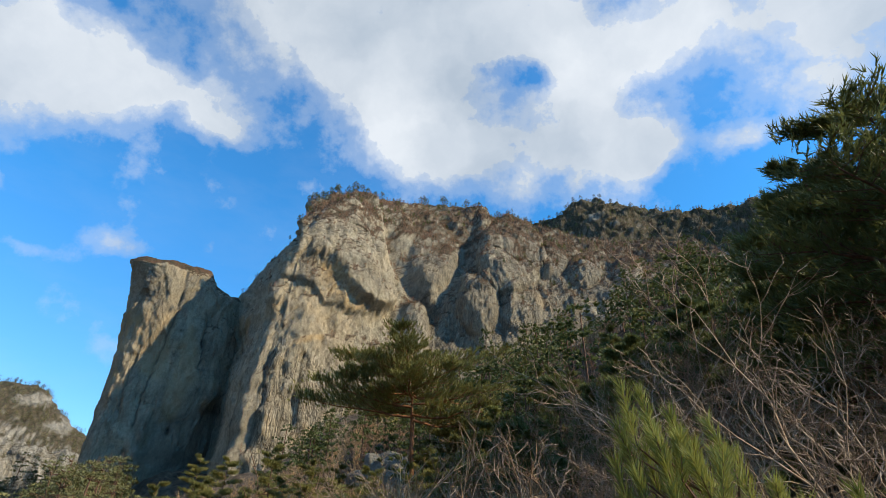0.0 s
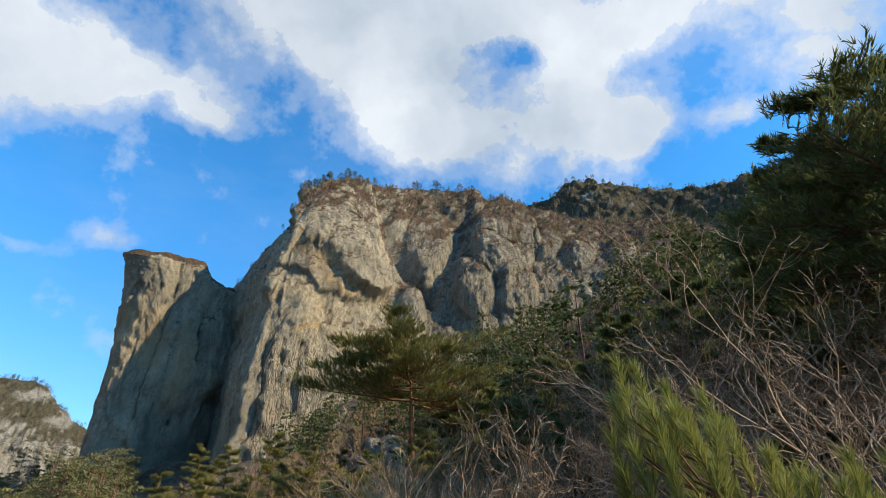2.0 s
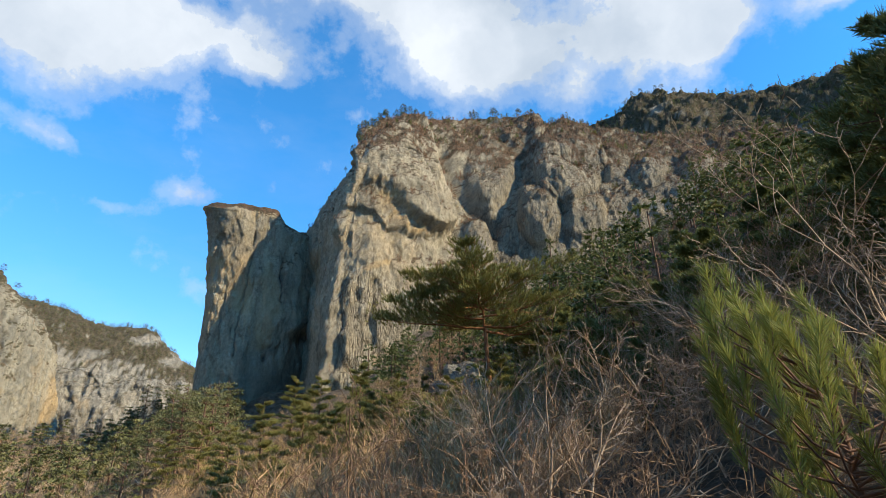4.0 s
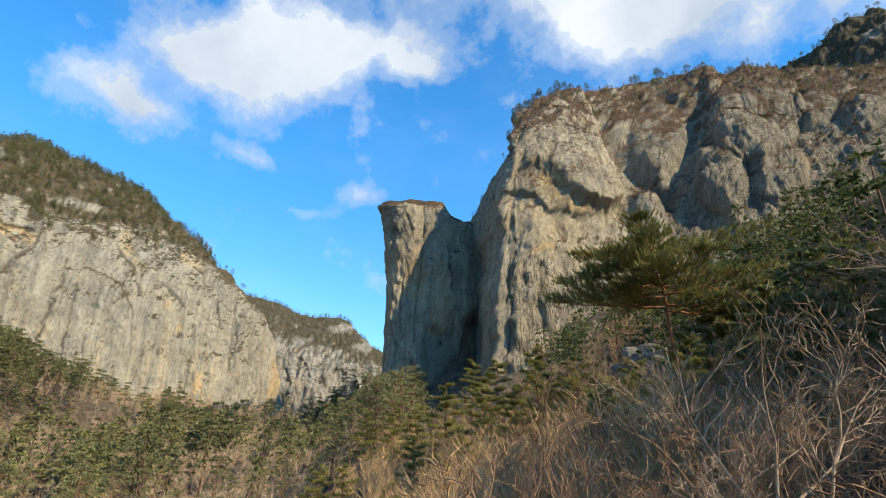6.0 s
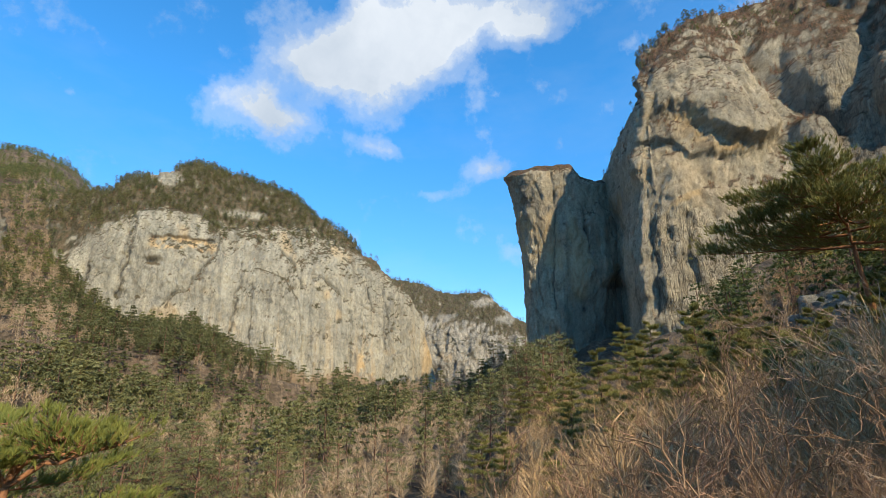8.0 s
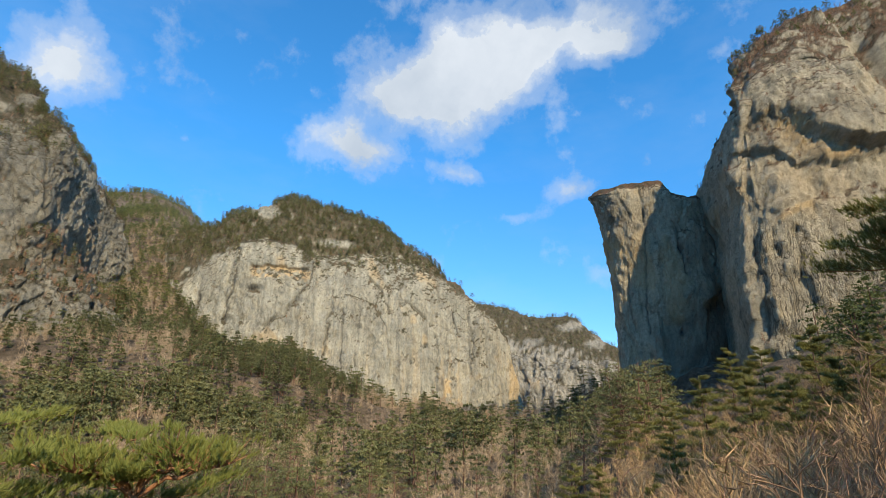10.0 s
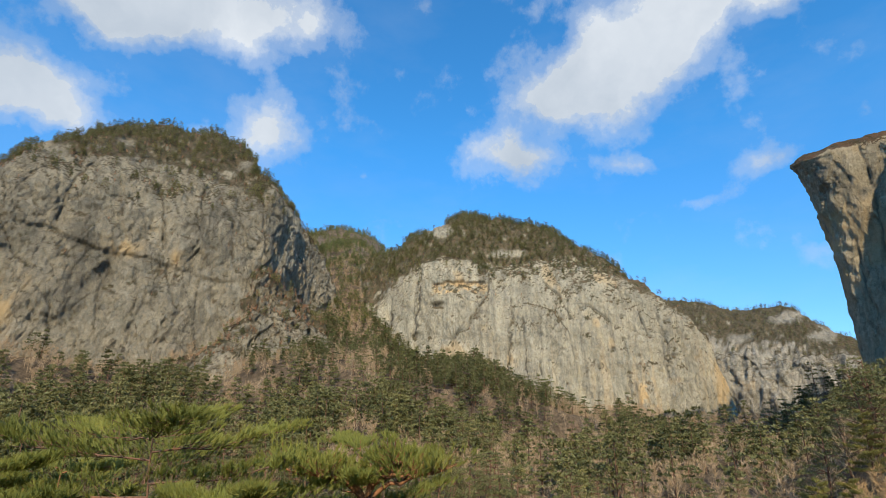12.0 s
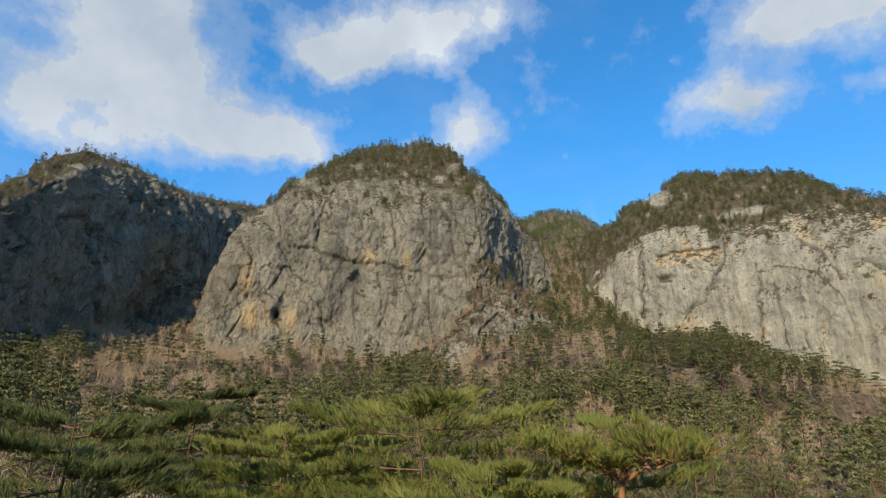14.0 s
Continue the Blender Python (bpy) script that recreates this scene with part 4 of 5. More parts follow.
SPUR = massif("rocky_spur", "broken rocky spur overgrown with scrub below the grey massif", [
    (97.5, 240, 5, 6, 4, 7, 8), (95, 232, 4.5, 9, 12, 10.5, 16), (92, 230, 4.5, 11.5, 14, 14.5, 24), (89.5, 234, 5, 13, 16, 16, 26),
    (87, 240, 5.5, 12.5, 16, 15, 26), (85, 250, 6, 11, 14, 13.5, 24), (82.6, 264, 7, 9, 10, 10.5, 15)],
    180, 130, ROCK_GREY, power=1.3, back=30, flutes=1.2, lumps=4.5, seed=44, green=0.1, slope_rough=3.0, blocks=2.2, block_size=(7, 7, 8))


# ---------------------------------------------------------------- plants: the makers
def tubes(segs, sides=4):
    """Tapered tubes along rows of (start, end, start radius, end radius)."""
    s = np.asarray(segs, float)
    a, b, ra, rb = s[:, 0:3], s[:, 3:6], s[:, 6], s[:, 7]
    ax = b - a
    ax /= np.linalg.norm(ax, axis=1, keepdims=True) + 1e-9
    ref = np.where(np.abs(ax[:, 2:3]) > 0.9, [[1.0, 0, 0]], [[0, 0, 1.0]])
    e1 = np.cross(ax, ref)
    e1 /= np.linalg.norm(e1, axis=1, keepdims=True) + 1e-9
    e2 = np.cross(ax, e1)
    ang = np.arange(sides) * 2 * math.pi / sides
    ring = e1[:, None] * np.cos(ang)[None, :, None] + e2[:, None] * np.sin(ang)[None, :, None]
    v = np.concatenate([a[:, None] + ring * ra[:, None, None], b[:, None] + ring * rb[:, None, None]], 1).reshape(-1, 3)
    i = np.arange(sides)
    j = (i + 1) % sides
    f = np.stack([i, j, j + sides, i + sides], -1)[None] + (np.arange(len(s)) * 2 * sides)[:, None, None]
    return v, f.reshape(-1, 4)[:, ::-1]


def unit(v):
    return v / (np.linalg.norm(v, axis=-1, keepdims=True) + 1e-9)


def blades(base, dirs, count, length, width, spread, rng, lift=0.25, along=0.0, flat=0.0):
    """count narrow leaves out of each base point, in a cone round its direction."""
    n = len(base)
    d = unit(np.repeat(dirs, count, 0) + spread * rng.normal(size=(n * count, 3)) * np.array([1, 1, 0.4 if flat > 0.5 else 1.0]) + np.array([0, 0, lift]))
    p = np.repeat(base, count, 0) + along * rng.uniform(-1, 0.3, (n * count, 1)) * np.repeat(unit(dirs), count, 0)
    L = length * rng.uniform(0.65, 1.2, (n * count, 1))
    side = unit(np.cross(d, rng.normal(size=d.shape) * (1 - flat) + np.array([0, 0, flat * 1.5]))) * width * 0.5
    v = np.stack([p - side, p + side, p + d * L], 1).reshape(-1, 3)
    return v, np.arange(len(v)).reshape(-1, 3)


def limb(rng, start, heading, length, radius, rise, density=1.0, droop=0.0, flare=0.3):
    """One bough: a bent main axis with side twigs in a flat spray. Rows of tubes, and the tips with their directions."""
    segs, tips, dirs = [], [], []
    h = np.array([math.cos(heading), math.sin(heading), 0.0])
    n = 6
    pts = [np.array(start, float)]
    for i in range(n):
        s = (i + 1) / n
        step = h * length / n + np.array([0, 0, (rise * (s - 0.25) - droop * s) * length / n]) + rng.normal(size=3) * length * 0.022
        pts.append(pts[-1] + step)
    for i in range(n):
        segs.append((*pts[i], *pts[i + 1], radius * (1 - i / n) + 0.004, radius * (1 - (i + 1) / n) + 0.004))
    pts = np.array(pts)
    k = max(4, int(9 * density))
    for i in range(k):
        s = 0.07 + 0.93 * (i + rng.random()) / k
        f = s * n
        j = min(int(f), n - 1)
        p = pts[j] + (pts[j + 1] - pts[j]) * (f - j)
        side = 1 if i % 2 else -1
        ang = heading + side * rng.uniform(0.5, 1.15)
        ln = length * (0.16 + 0.30 * (1 - s)) * rng.uniform(0.7, 1.2)
        d = np.array([math.cos(ang), math.sin(ang), rng.uniform(0.0, flare)])
        q = p + d * ln
        segs.append((*p, *q, radius * 0.3 * (1 - s) + 0.005, 0.004))
        m = max(2, int(4 * density))
        for w in range(m):
            u = (w + 1) / m
            tip = p + (q - p) * u + np.array([*rng.normal(size=2) * 0.1 * ln, 0.06 * ln + abs(rng.normal()) * 0.05 * ln])
            segs.append((*(p + (q - p) * u * 0.75), *tip, 0.006, 0.003))
            tips.append(tip)
            dirs.append(d * 0.7 + np.array([0, 0, 0.5]))
    tips.append(pts[-1])
    dirs.append(h + np.array([0, 0, 0.4]))
    return segs, np.array(tips), unit(np.array(dirs))


def trunk_path(rng, h, lean=0.06, n=9):
    pts = [np.zeros(3)]
    d = rng.normal(size=2) * lean
    for i in range(n):
        d = d * 0.85 + rng.normal(size=2) * lean * 0.5
        pts.append(pts[-1] + np.array([d[0], d[1], 1.0]) * h / n)
    return np.array(pts)


def pine_plan(rng, h, first, limbs, spread, top_round, rise, density, radius, lean=0.06, flare=0.3):
    pts = trunk_path(rng, h, lean)
    n = len(pts) - 1
    segs = [(*pts[i], *pts[i + 1], radius * (1 - 0.88 * i / n), radius * (1 - 0.88 * (i + 1) / n)) for i in range(n)]
    out = []
    for i in range(limbs):
        s = first + (1 - first) * (i + 0.6 * rng.random()) / limbs
        s = min(s, 0.985)
        f = s * n
        j = min(int(f), n - 1)
        p = pts[j] + (pts[j + 1] - pts[j]) * (f - j)
        q = (s - first) / (1 - first)
        ln = h * spread * ((1 - q) ** top_round * 0.85 + 0.15) * rng.uniform(0.7, 1.2)
        out.append(limb(rng, p, i * 2.4 + rng.uniform(-0.5, 0.5), ln, radius * 0.42 * (1 - 0.6 * q), rise + 0.3 * q * flare / 0.3, density, 0.0, flare))
    return segs, out


def pads(rng, at, h, layers, around, spread, first, top_round, tufts, wide):
    """Flat pads of foliage, tier over tier, for trees at the points at: the points of the tufts, and the middles of the pads."""
    n = len(at)
    points, middles = [], []
    for k in range(layers):
        s = first + (0.97 - first) * (k + 0.2 + 0.6 * rng.random(n)) / layers
        q = (s - first) / (1 - first)
        reach = h * spread * ((1 - q) ** top_round + 0.03)
        turn = rng.uniform(0, 6.28, n)
        for j in range(around):
            a = turn + j * 6.28 / around + rng.uniform(-0.5, 0.5, n)
            r = reach * rng.uniform(0.45, 1.0, n)
            mid = at + np.stack([np.cos(a) * r, np.sin(a) * r, s * h - 0.1 * r + 0.02 * h * rng.normal(size=n)], -1)
            middles.append(mid)
            size = (wide * h * (0.45 + 0.55 * (1 - q)) * rng.uniform(0.7, 1.2, n))[:, None]
            for _ in range(tufts):
                t, u = rng.uniform(0, 6.28, n), np.sqrt(rng.random(n))
                points.append(mid + np.stack([np.cos(t) * u, np.sin(t) * u, 0.1 * (1 - u * u) + 0.03 * rng.normal(size=n)], -1) * size)
    return np.concatenate(points), np.concatenate(middles)


def far_pine(seed, h, first=0.25, limbs=17, spread=0.3, top_round=0.75, leaf=(5, 0.32, 0.075), foliage=None, bark=None, label="", name="pine_tree", group="pines of the valley wood"):
    rng = np.random.default_rng(seed)
    pts = trunk_path(rng, h, 0.04)
    n = len(pts) - 1
    segs = [(*pts[i], *pts[i + 1], 0.016 * h * (1 - 0.88 * i / n), 0.016 * h * (1 - 0.88 * (i + 1) / n)) for i in range(n)]
    base, mids = pads(rng, np.zeros((1, 3)), np.array([h]), max(5, limbs * 2 // 3), 4, spread, first, top_round, 12, 0.13)
    for m in mids:
        root = pts[int(np.argmin(np.abs(pts[:, 2] - m[2] + 0.04 * h)))]
        segs.append((*root, *m, 0.005 * h, 0.002 * h))
    a = rng.uniform(0, 6.28, len(base))
    dirs = np.stack([np.cos(a), np.sin(a), 0.5 + 0 * a], -1)
    top = thing(name, label, "tree", group)
    part("trunk", mesh_of("trunk", *tubes(segs, 5), bark or BARK_PINE), top)
    part("crown", mesh_of("crown", *blades(base, dirs, leaf[0], leaf[1], leaf[2], 0.5, rng, 0.1, 0.0, 0.3), foliage or NEEDLE_FAR, True), top)
    return top


def hero_pine(seed, h, first, limbs, spread, top_round, rise, density, radius, leaf, foliage, bark, name, label, group="", lean=0.06, m=None, fill=2, spray=0.1, lift=0.2):
    """A pine seen from near by: trunk, and every bough a part with its own needles."""
    rng = np.random.default_rng(seed)
    segs, boughs = pine_plan(rng, h, first, limbs, spread, top_round, rise, density, radius, lean)
    top = thing(name, label, "tree", group, m=m)
    part("trunk", mesh_of("trunk", *tubes(segs, 8), bark), top)
    for bs, tips, dirs in boughs:
        br = part("bough", mesh_of("bough", *tubes(bs, 5), bark), top)
        ln = float(np.ptp(tips, 0).max())
        b2 = np.concatenate([tips] + [tips + rng.normal(size=tips.shape) * np.array([1, 1, 0.3]) * spray * ln for _ in range(fill)])
        d2 = np.concatenate([dirs] * (fill + 1))
        part("needles", mesh_of("needles", *blades(b2, d2, leaf[0], leaf[1], leaf[2], 0.5, rng, lift, leaf[1] * 0.9, 0.0), foliage, True), br)
    return top


def branching(rng, start, d, length, radius, levels, kids, wander=0.19, up=0.04, out=None):
    """Bare wood: each shoot bends gently, and throws side shoots that lean forwards."""
    out = [] if out is None else out
    n = (2, 4, 7, 9)[levels]
    p, d = np.array(start, float), unit(np.array(d, float))
    for i in range(n):
        d = unit(d + rng.normal(size=3) * wander + np.array([0, 0, up]))
        q = p + d * length / n
        r0, r1 = radius * (1 - 0.75 * i / n), radius * (1 - 0.75 * (i + 1) / n)
        out.append((*p, *q, r0, r1))
        p = q
        if levels > 0 and i:
            for _ in range(kids if levels > 1 and i % 3 == 1 else 1):
                side = unit(np.cross(d, rng.normal(size=3)))
                ln = length * rng.uniform(0.3, 0.55) * (1.1 - 0.5 * i / n)
                branching(rng, p, d * rng.uniform(0.6, 1.0) + side * rng.uniform(0.45, 0.85), ln, max(r1 * 0.6, 0.0042), levels - 1, kids, wander, up, out)
    return out


def shrub(seed, h, stems, radius, levels, kids, mat, name, label, group, tilt=0.5, sides=3):
    rng = np.random.default_rng(seed)
    top = thing(name, label, "shrub", group)
    for i in range(stems):
        a = rng.uniform(0, 2 * math.pi)
        d = (math.cos(a) * tilt * rng.uniform(0.4, 1.2), math.sin(a) * tilt * rng.uniform(0.4, 1.2), 1.0)
        s = (math.cos(a) * 0.12, math.sin(a) * 0.12, -0.1)
        part("stem", mesh_of("stem", *tubes(branching(rng, s, d, h * rng.uniform(0.7, 1.1), radius, levels, kids), sides), mat), top)
    return top


def stand(x, y, sink=0.15):
    return float(ground_height(np.array([x]), np.array([y]))[0]) - sink


def spot(bearing, dist):
    return -math.sin(radians(bearing)) * dist, math.cos(radians(bearing)) * dist


def upright(x, y, z, turn, size=1.0, tip=0.0, side=0.0):
    return Matrix.Translation((x, y, z)) @ Euler((tip, side, turn)).to_matrix().to_4x4() @ Matrix.Scale(size, 4)


def copy_sized(ob, x, y, z, turn, size, tip=0.0, side=0.0):
    c = copy_thing(ob, Matrix())
    c.matrix_basis = upright(x, y, z, turn, size, tip, side)
    return c


# ---------------------------------------------------------------- the wood in the valley
def valley_wood():
    rng = np.random.default_rng(4)
    kinds = [far_pine(100 + i, 9.0, *a, label="layered green pine in the valley wood") for i, a in enumerate((
        (0.15, 12, 0.28, 0.8), (0.25, 10, 0.3, 0.6), (0.2, 12, 0.26, 0.9), (0.3, 9, 0.32, 0.5), (0.18, 11, 0.3, 0.7)))]
    used, placed, spare = set(), 0, []
    tries = 0
    bare = []
    while tries < 12000:
        tries += 1
        b = rng.uniform(28, 143)
        far = 325 if b > 60 else 345
        d = math.sqrt(rng.uniform(58 ** 2, far ** 2))
        if b < 44 and d > 190 + (b - 28) * 9:
            continue
        x, y = spot(b, d)
        z = stand(x, y)
        lump = float(fbm(np.array([x, y, 0.0]) / 34.0, 3, 0.5, 91))
        # the wood opens into bare brown trees along the gully, in the valley floor and under the dark wall
        brown = 0.55 + 0.8 * math.exp(-((b - 80.5) / 2.5) ** 2) + 0.65 * math.exp(-((b - 48) / 13.0) ** 2) + 0.6 * math.exp(-((b - 124) / 10.0) ** 2) + 0.8 * math.exp(-((d - 250) / 60) ** 2) * (b > 90) + 0.5 * (d > 270) * (b < 62)
        if 0.6 * lump + 0.85 - brown > rng.normal() * 0.4:
            spare.append((d, x, y, z))
        else:
            bare.append((d, x, y, z))
    spare = sorted(spare)
    spare = [spare[i] for i in sorted(rng.permutation(len(spare))[:len(spare) * 2 // 3])]
    near, rest = spare[:270], spare[270:]
    rest = [rest[i] for i in rng.permutation(len(rest))[:2300]]
    for d, x, y, z in near:
        src = kinds[int(rng.integers(len(kinds)))]
        size = rng.uniform(0.7, 1.35)
        if src.name not in used:
            used.add(src.name)
            src.matrix_basis = upright(x, y, z, rng.uniform(0, 6.28), size)
        else:
            copy_sized(src, x, y, z, rng.uniform(0, 6.28), size, rng.normal() * 0.03, rng.normal() * 0.03)
    crowns(rng, np.array([r[1:] for r in rest if r[0] < 185]), "valley_pine_wood", "green pine wood on the valley slope", 6.5, 14.0, 7, 6, fine=0.8)
    crowns(rng, np.array([r[1:] for r in rest if r[0] >= 185]), "far_pine_wood", "green pine wood at the foot of the cliffs", 5.5, 12.5, 6, 5, fine=0.85)
    # the wood goes on up the gully to the saddle
    b, d = rng.uniform(70, 92, 3000), rng.uniform(270, 1000, 3000)
    x, y = -np.sin(np.radians(b)) * d, np.cos(np.radians(b)) * d
    ok = (d > 380) | (rng.random(3000) < 0.5)
    crowns(rng, np.stack([x, y, ground_height(x, y) - 0.3], -1)[ok], "saddle_pine_wood", "far dark green wood on the saddle", 7.0, 12.0, 5, 2, NEEDLE_DEEP)
    b, d = rng.uniform(76, 90, 420), rng.uniform(300, 560, 420)
    x, y = -np.sin(np.radians(b)) * d, np.cos(np.radians(b)) * d
    crowns(rng, np.stack([x, y, ground_height(x, y) - 0.3], -1), "gully_pine_wood", "dark green pine wood filling the gully", 5.0, 9.0, 5, 3, NEEDLE_DEEP)
    b, d = rng.uniform(112, 142, 500), np.sqrt(rng.uniform(380 ** 2, 760 ** 2, 500))
    x, y = -np.sin(np.radians(b)) * d, np.cos(np.radians(b)) * d
    crowns(rng, np.stack([x, y, ground_height(x, y) - 0.3], -1), "back_pine_wood", "far dark wood behind the massifs", 6.0, 9.0, 5, 2)
    # the dark wood up the slope beside the dome
    b, d = rng.uniform(-50, 16, 1500), np.concatenate([rng.uniform(16, 70, 600), np.sqrt(rng.uniform(32 ** 2, 185 ** 2, 900))])[rng.permutation(1500)]
    x, y = -np.sin(np.radians(b)) * d, np.cos(np.radians(b)) * d
    at = np.stack([x, y, ground_height(x, y) - 0.3], -1)
    far, wild = (d > 45) | ((d > 24) & (b < 3)), d > 60
    crowns(rng, at[:600][far[:600]], "slope_pine_wood", "dark pines among bare trees up the slope", 4.0, 7.5, 7, 6, NEEDLE_DEEP, fine=0.6)
    b, d = rng.uniform(77.5, 84.5, 700), rng.uniform(235, 520, 700)
    x, y = -np.sin(np.radians(b)) * d, np.cos(np.radians(b)) * d
    bare_wood(rng, np.stack([x, y, ground_height(x, y) - 0.3], -1), "gully_bare_wood", "bare grey-brown trees in the gully", 3.5, 7.5, 40)
    bare_wood(rng, at[600:][wild[600:]][:420], "slope_bare_wood", "bare brown trees up the slope", 2.5, 5.0, 50)
    b, d = rng.uniform(-54, 9, 420), np.sqrt(rng.uniform(24 ** 2, 62 ** 2, 420))
    x, y = -np.sin(np.radians(b)) * d, np.cos(np.radians(b)) * d
    bare_wood(rng, np.stack([x, y, ground_height(x, y) - 0.2], -1), "slope_thicket", "tangled bare brown thicket up the slope", 1.6, 3.6, 30, TWIG_RED, 0.028)
    b, d = rng.uniform(2, 44, 800), rng.uniform(9, 60, 800)
    x, y = -np.sin(np.radians(b)) * d, np.cos(np.radians(b)) * d
    bare_wood(rng, np.stack([x, y, ground_height(x, y) - 0.1], -1), "sunlit_scrub", "tan sunlit bare scrub between the young pines", 1.5, 3.4, 44, TWIG_TAN, 0.014)
    b, d = rng.uniform(-10, 18, 320), rng.uniform(9, 26, 320)
    x, y = -np.sin(np.radians(b)) * d, np.cos(np.radians(b)) * d
    bare_wood(rng, np.stack([x, y, ground_height(x, y) - 0.1], -1), "bank_scrub", "tan and brown bare scrub on the bank", 1.1, 2.2, 34, TWIG_TAN, 0.012)
    bare = np.array([bare[i] for i in rng.permutation(len(bare))[:5200]])[:, 1:]
    bare_wood(rng, bare, "bare_wood", "bare grey-brown deciduous wood on the slopes", 3.5, 7.5, 44)


def crowns(rng, at, name, label, lo, hi, layers=7, leaf=3, mat=None, cat="wood", fine=1.0):
    """Many far pines as one mesh: each a short stem with flat pads of tufts, one over the other."""
    n = len(at)
    h = lo + (hi - lo) * rng.beta(1.4, 1.8, n) * 1.15
    tint = rng.normal(size=n) * 0.13
    tuft, _ = pads(rng, at, h, layers, 3, 0.3, 0.2, rng.uniform(0.5, 0.95, n), 5, 0.14)
    size = float(h.mean()) * fine
    a = rng.uniform(0, 6.28, len(tuft))
    dirs = np.stack([np.cos(a), np.sin(a), 0.4 + 0 * a], -1)
    v, f = blades(tuft, dirs, leaf, size * 0.085, size * 0.048, 0.5, rng, 0.1, size * 0.03, 0.4)
    me = mesh_of(name, v, f, mat or NEEDLE_FAR, True)
    me.attributes.new("tint", "FLOAT", "POINT").data.foreach_set("value", np.repeat(np.tile(tint, len(tuft) // n), leaf * 3).astype(np.float32))
    ob = tagged(new(name, me), label, cat, kind="stuff")
    up = np.concatenate([at - [0, 0, 0.5], at + np.stack([0 * h, 0 * h, h * 0.9], -1), (h * 0.016)[:, None], (h * 0.004)[:, None]], 1)
    part("stems", mesh_of("stems", *tubes(up, 3), BARK_PINE), ob)


def bare_wood(rng, at, name, label, lo, hi, twigs=46, mat=None, wide=0.03):
    n = len(at)
    h = rng.uniform(lo, hi, n)
    a = at - np.array([0, 0, 0.5])
    lean = rng.normal(size=(n, 3)) * 0.06
    topv = at + (np.array([0, 0, 1.0]) + lean) * h[:, None] * 0.75
    v1, f1 = tubes(np.concatenate([a, topv, (h * 0.011)[:, None], (h * 0.003)[:, None]], 1), 3)
    s = rng.uniform(0.3, 1.0, (n, twigs))
    base = a[:, None] + (topv - a)[:, None] * s[..., None]
    ang = rng.uniform(0, 6.28, (n, twigs))
    d = np.stack([np.cos(ang) * 0.75, np.sin(ang) * 0.75, 0.75 + 0 * ang], -1)
    base = base.reshape(-1, 3) + d.reshape(-1, 3) * np.repeat(h, twigs)[:, None] * rng.uniform(0, 0.14, (n * twigs, 1))
    v2, f2 = blades(base, d.reshape(-1, 3), 2, float(h.mean()) * 0.26, wide + 0.00022 * float(np.hypot(at[:, 0], at[:, 1]).mean()), 0.4, rng, 0.15)
    ob = new(name, mesh_of(name, v1, f1, mat or TWIG_FAR))
    tagged(ob, label, "wood", kind="stuff")
    part("twigs", mesh_of("twigs", v2, f2, mat or TWIG_FAR, True), ob)


valley_wood()


# ---------------------------------------------------------------- scrub and pines on the rocks
def sites(rock, rng, count, test, least=0.5):
    """Places on the upper, front-facing slopes of a massif where scrub grows."""
    P = rock["P"]
    vv = np.repeat(np.arange(P.shape[1])[None], P.shape[0], 0)
    ok = (rock["veg"] > least) & (vv < rock["nface"] + rock["nslope"] + 3) & test(rock["bearing"], rock["height"])
    idx = np.argwhere(ok)
    if len(idx) == 0:
        return np.zeros((0, 3))
    area = np.linalg.norm(np.gradient(P, axis=0), axis=-1) * np.linalg.norm(np.gradient(P, axis=1), axis=-1)
    w = area[ok]
    pick = idx[rng.choice(len(idx), min(count, len(idx)), False, w / w.sum())]
    return P[pick[:, 0], pick[:, 1]]


def crest(rock, bearing):
    """The highest point of a massif near a bearing."""
    P = rock["P"]
    b = np.degrees(np.arctan2(-P[..., 0], P[..., 1]))
    h = P[..., 2] / np.hypot(P[..., 0], P[..., 1])
    h = np.where(np.abs(b - bearing) < 0.5, h, -9)
    i = np.unravel_index(np.argmax(h), h.shape)
    return P[i]


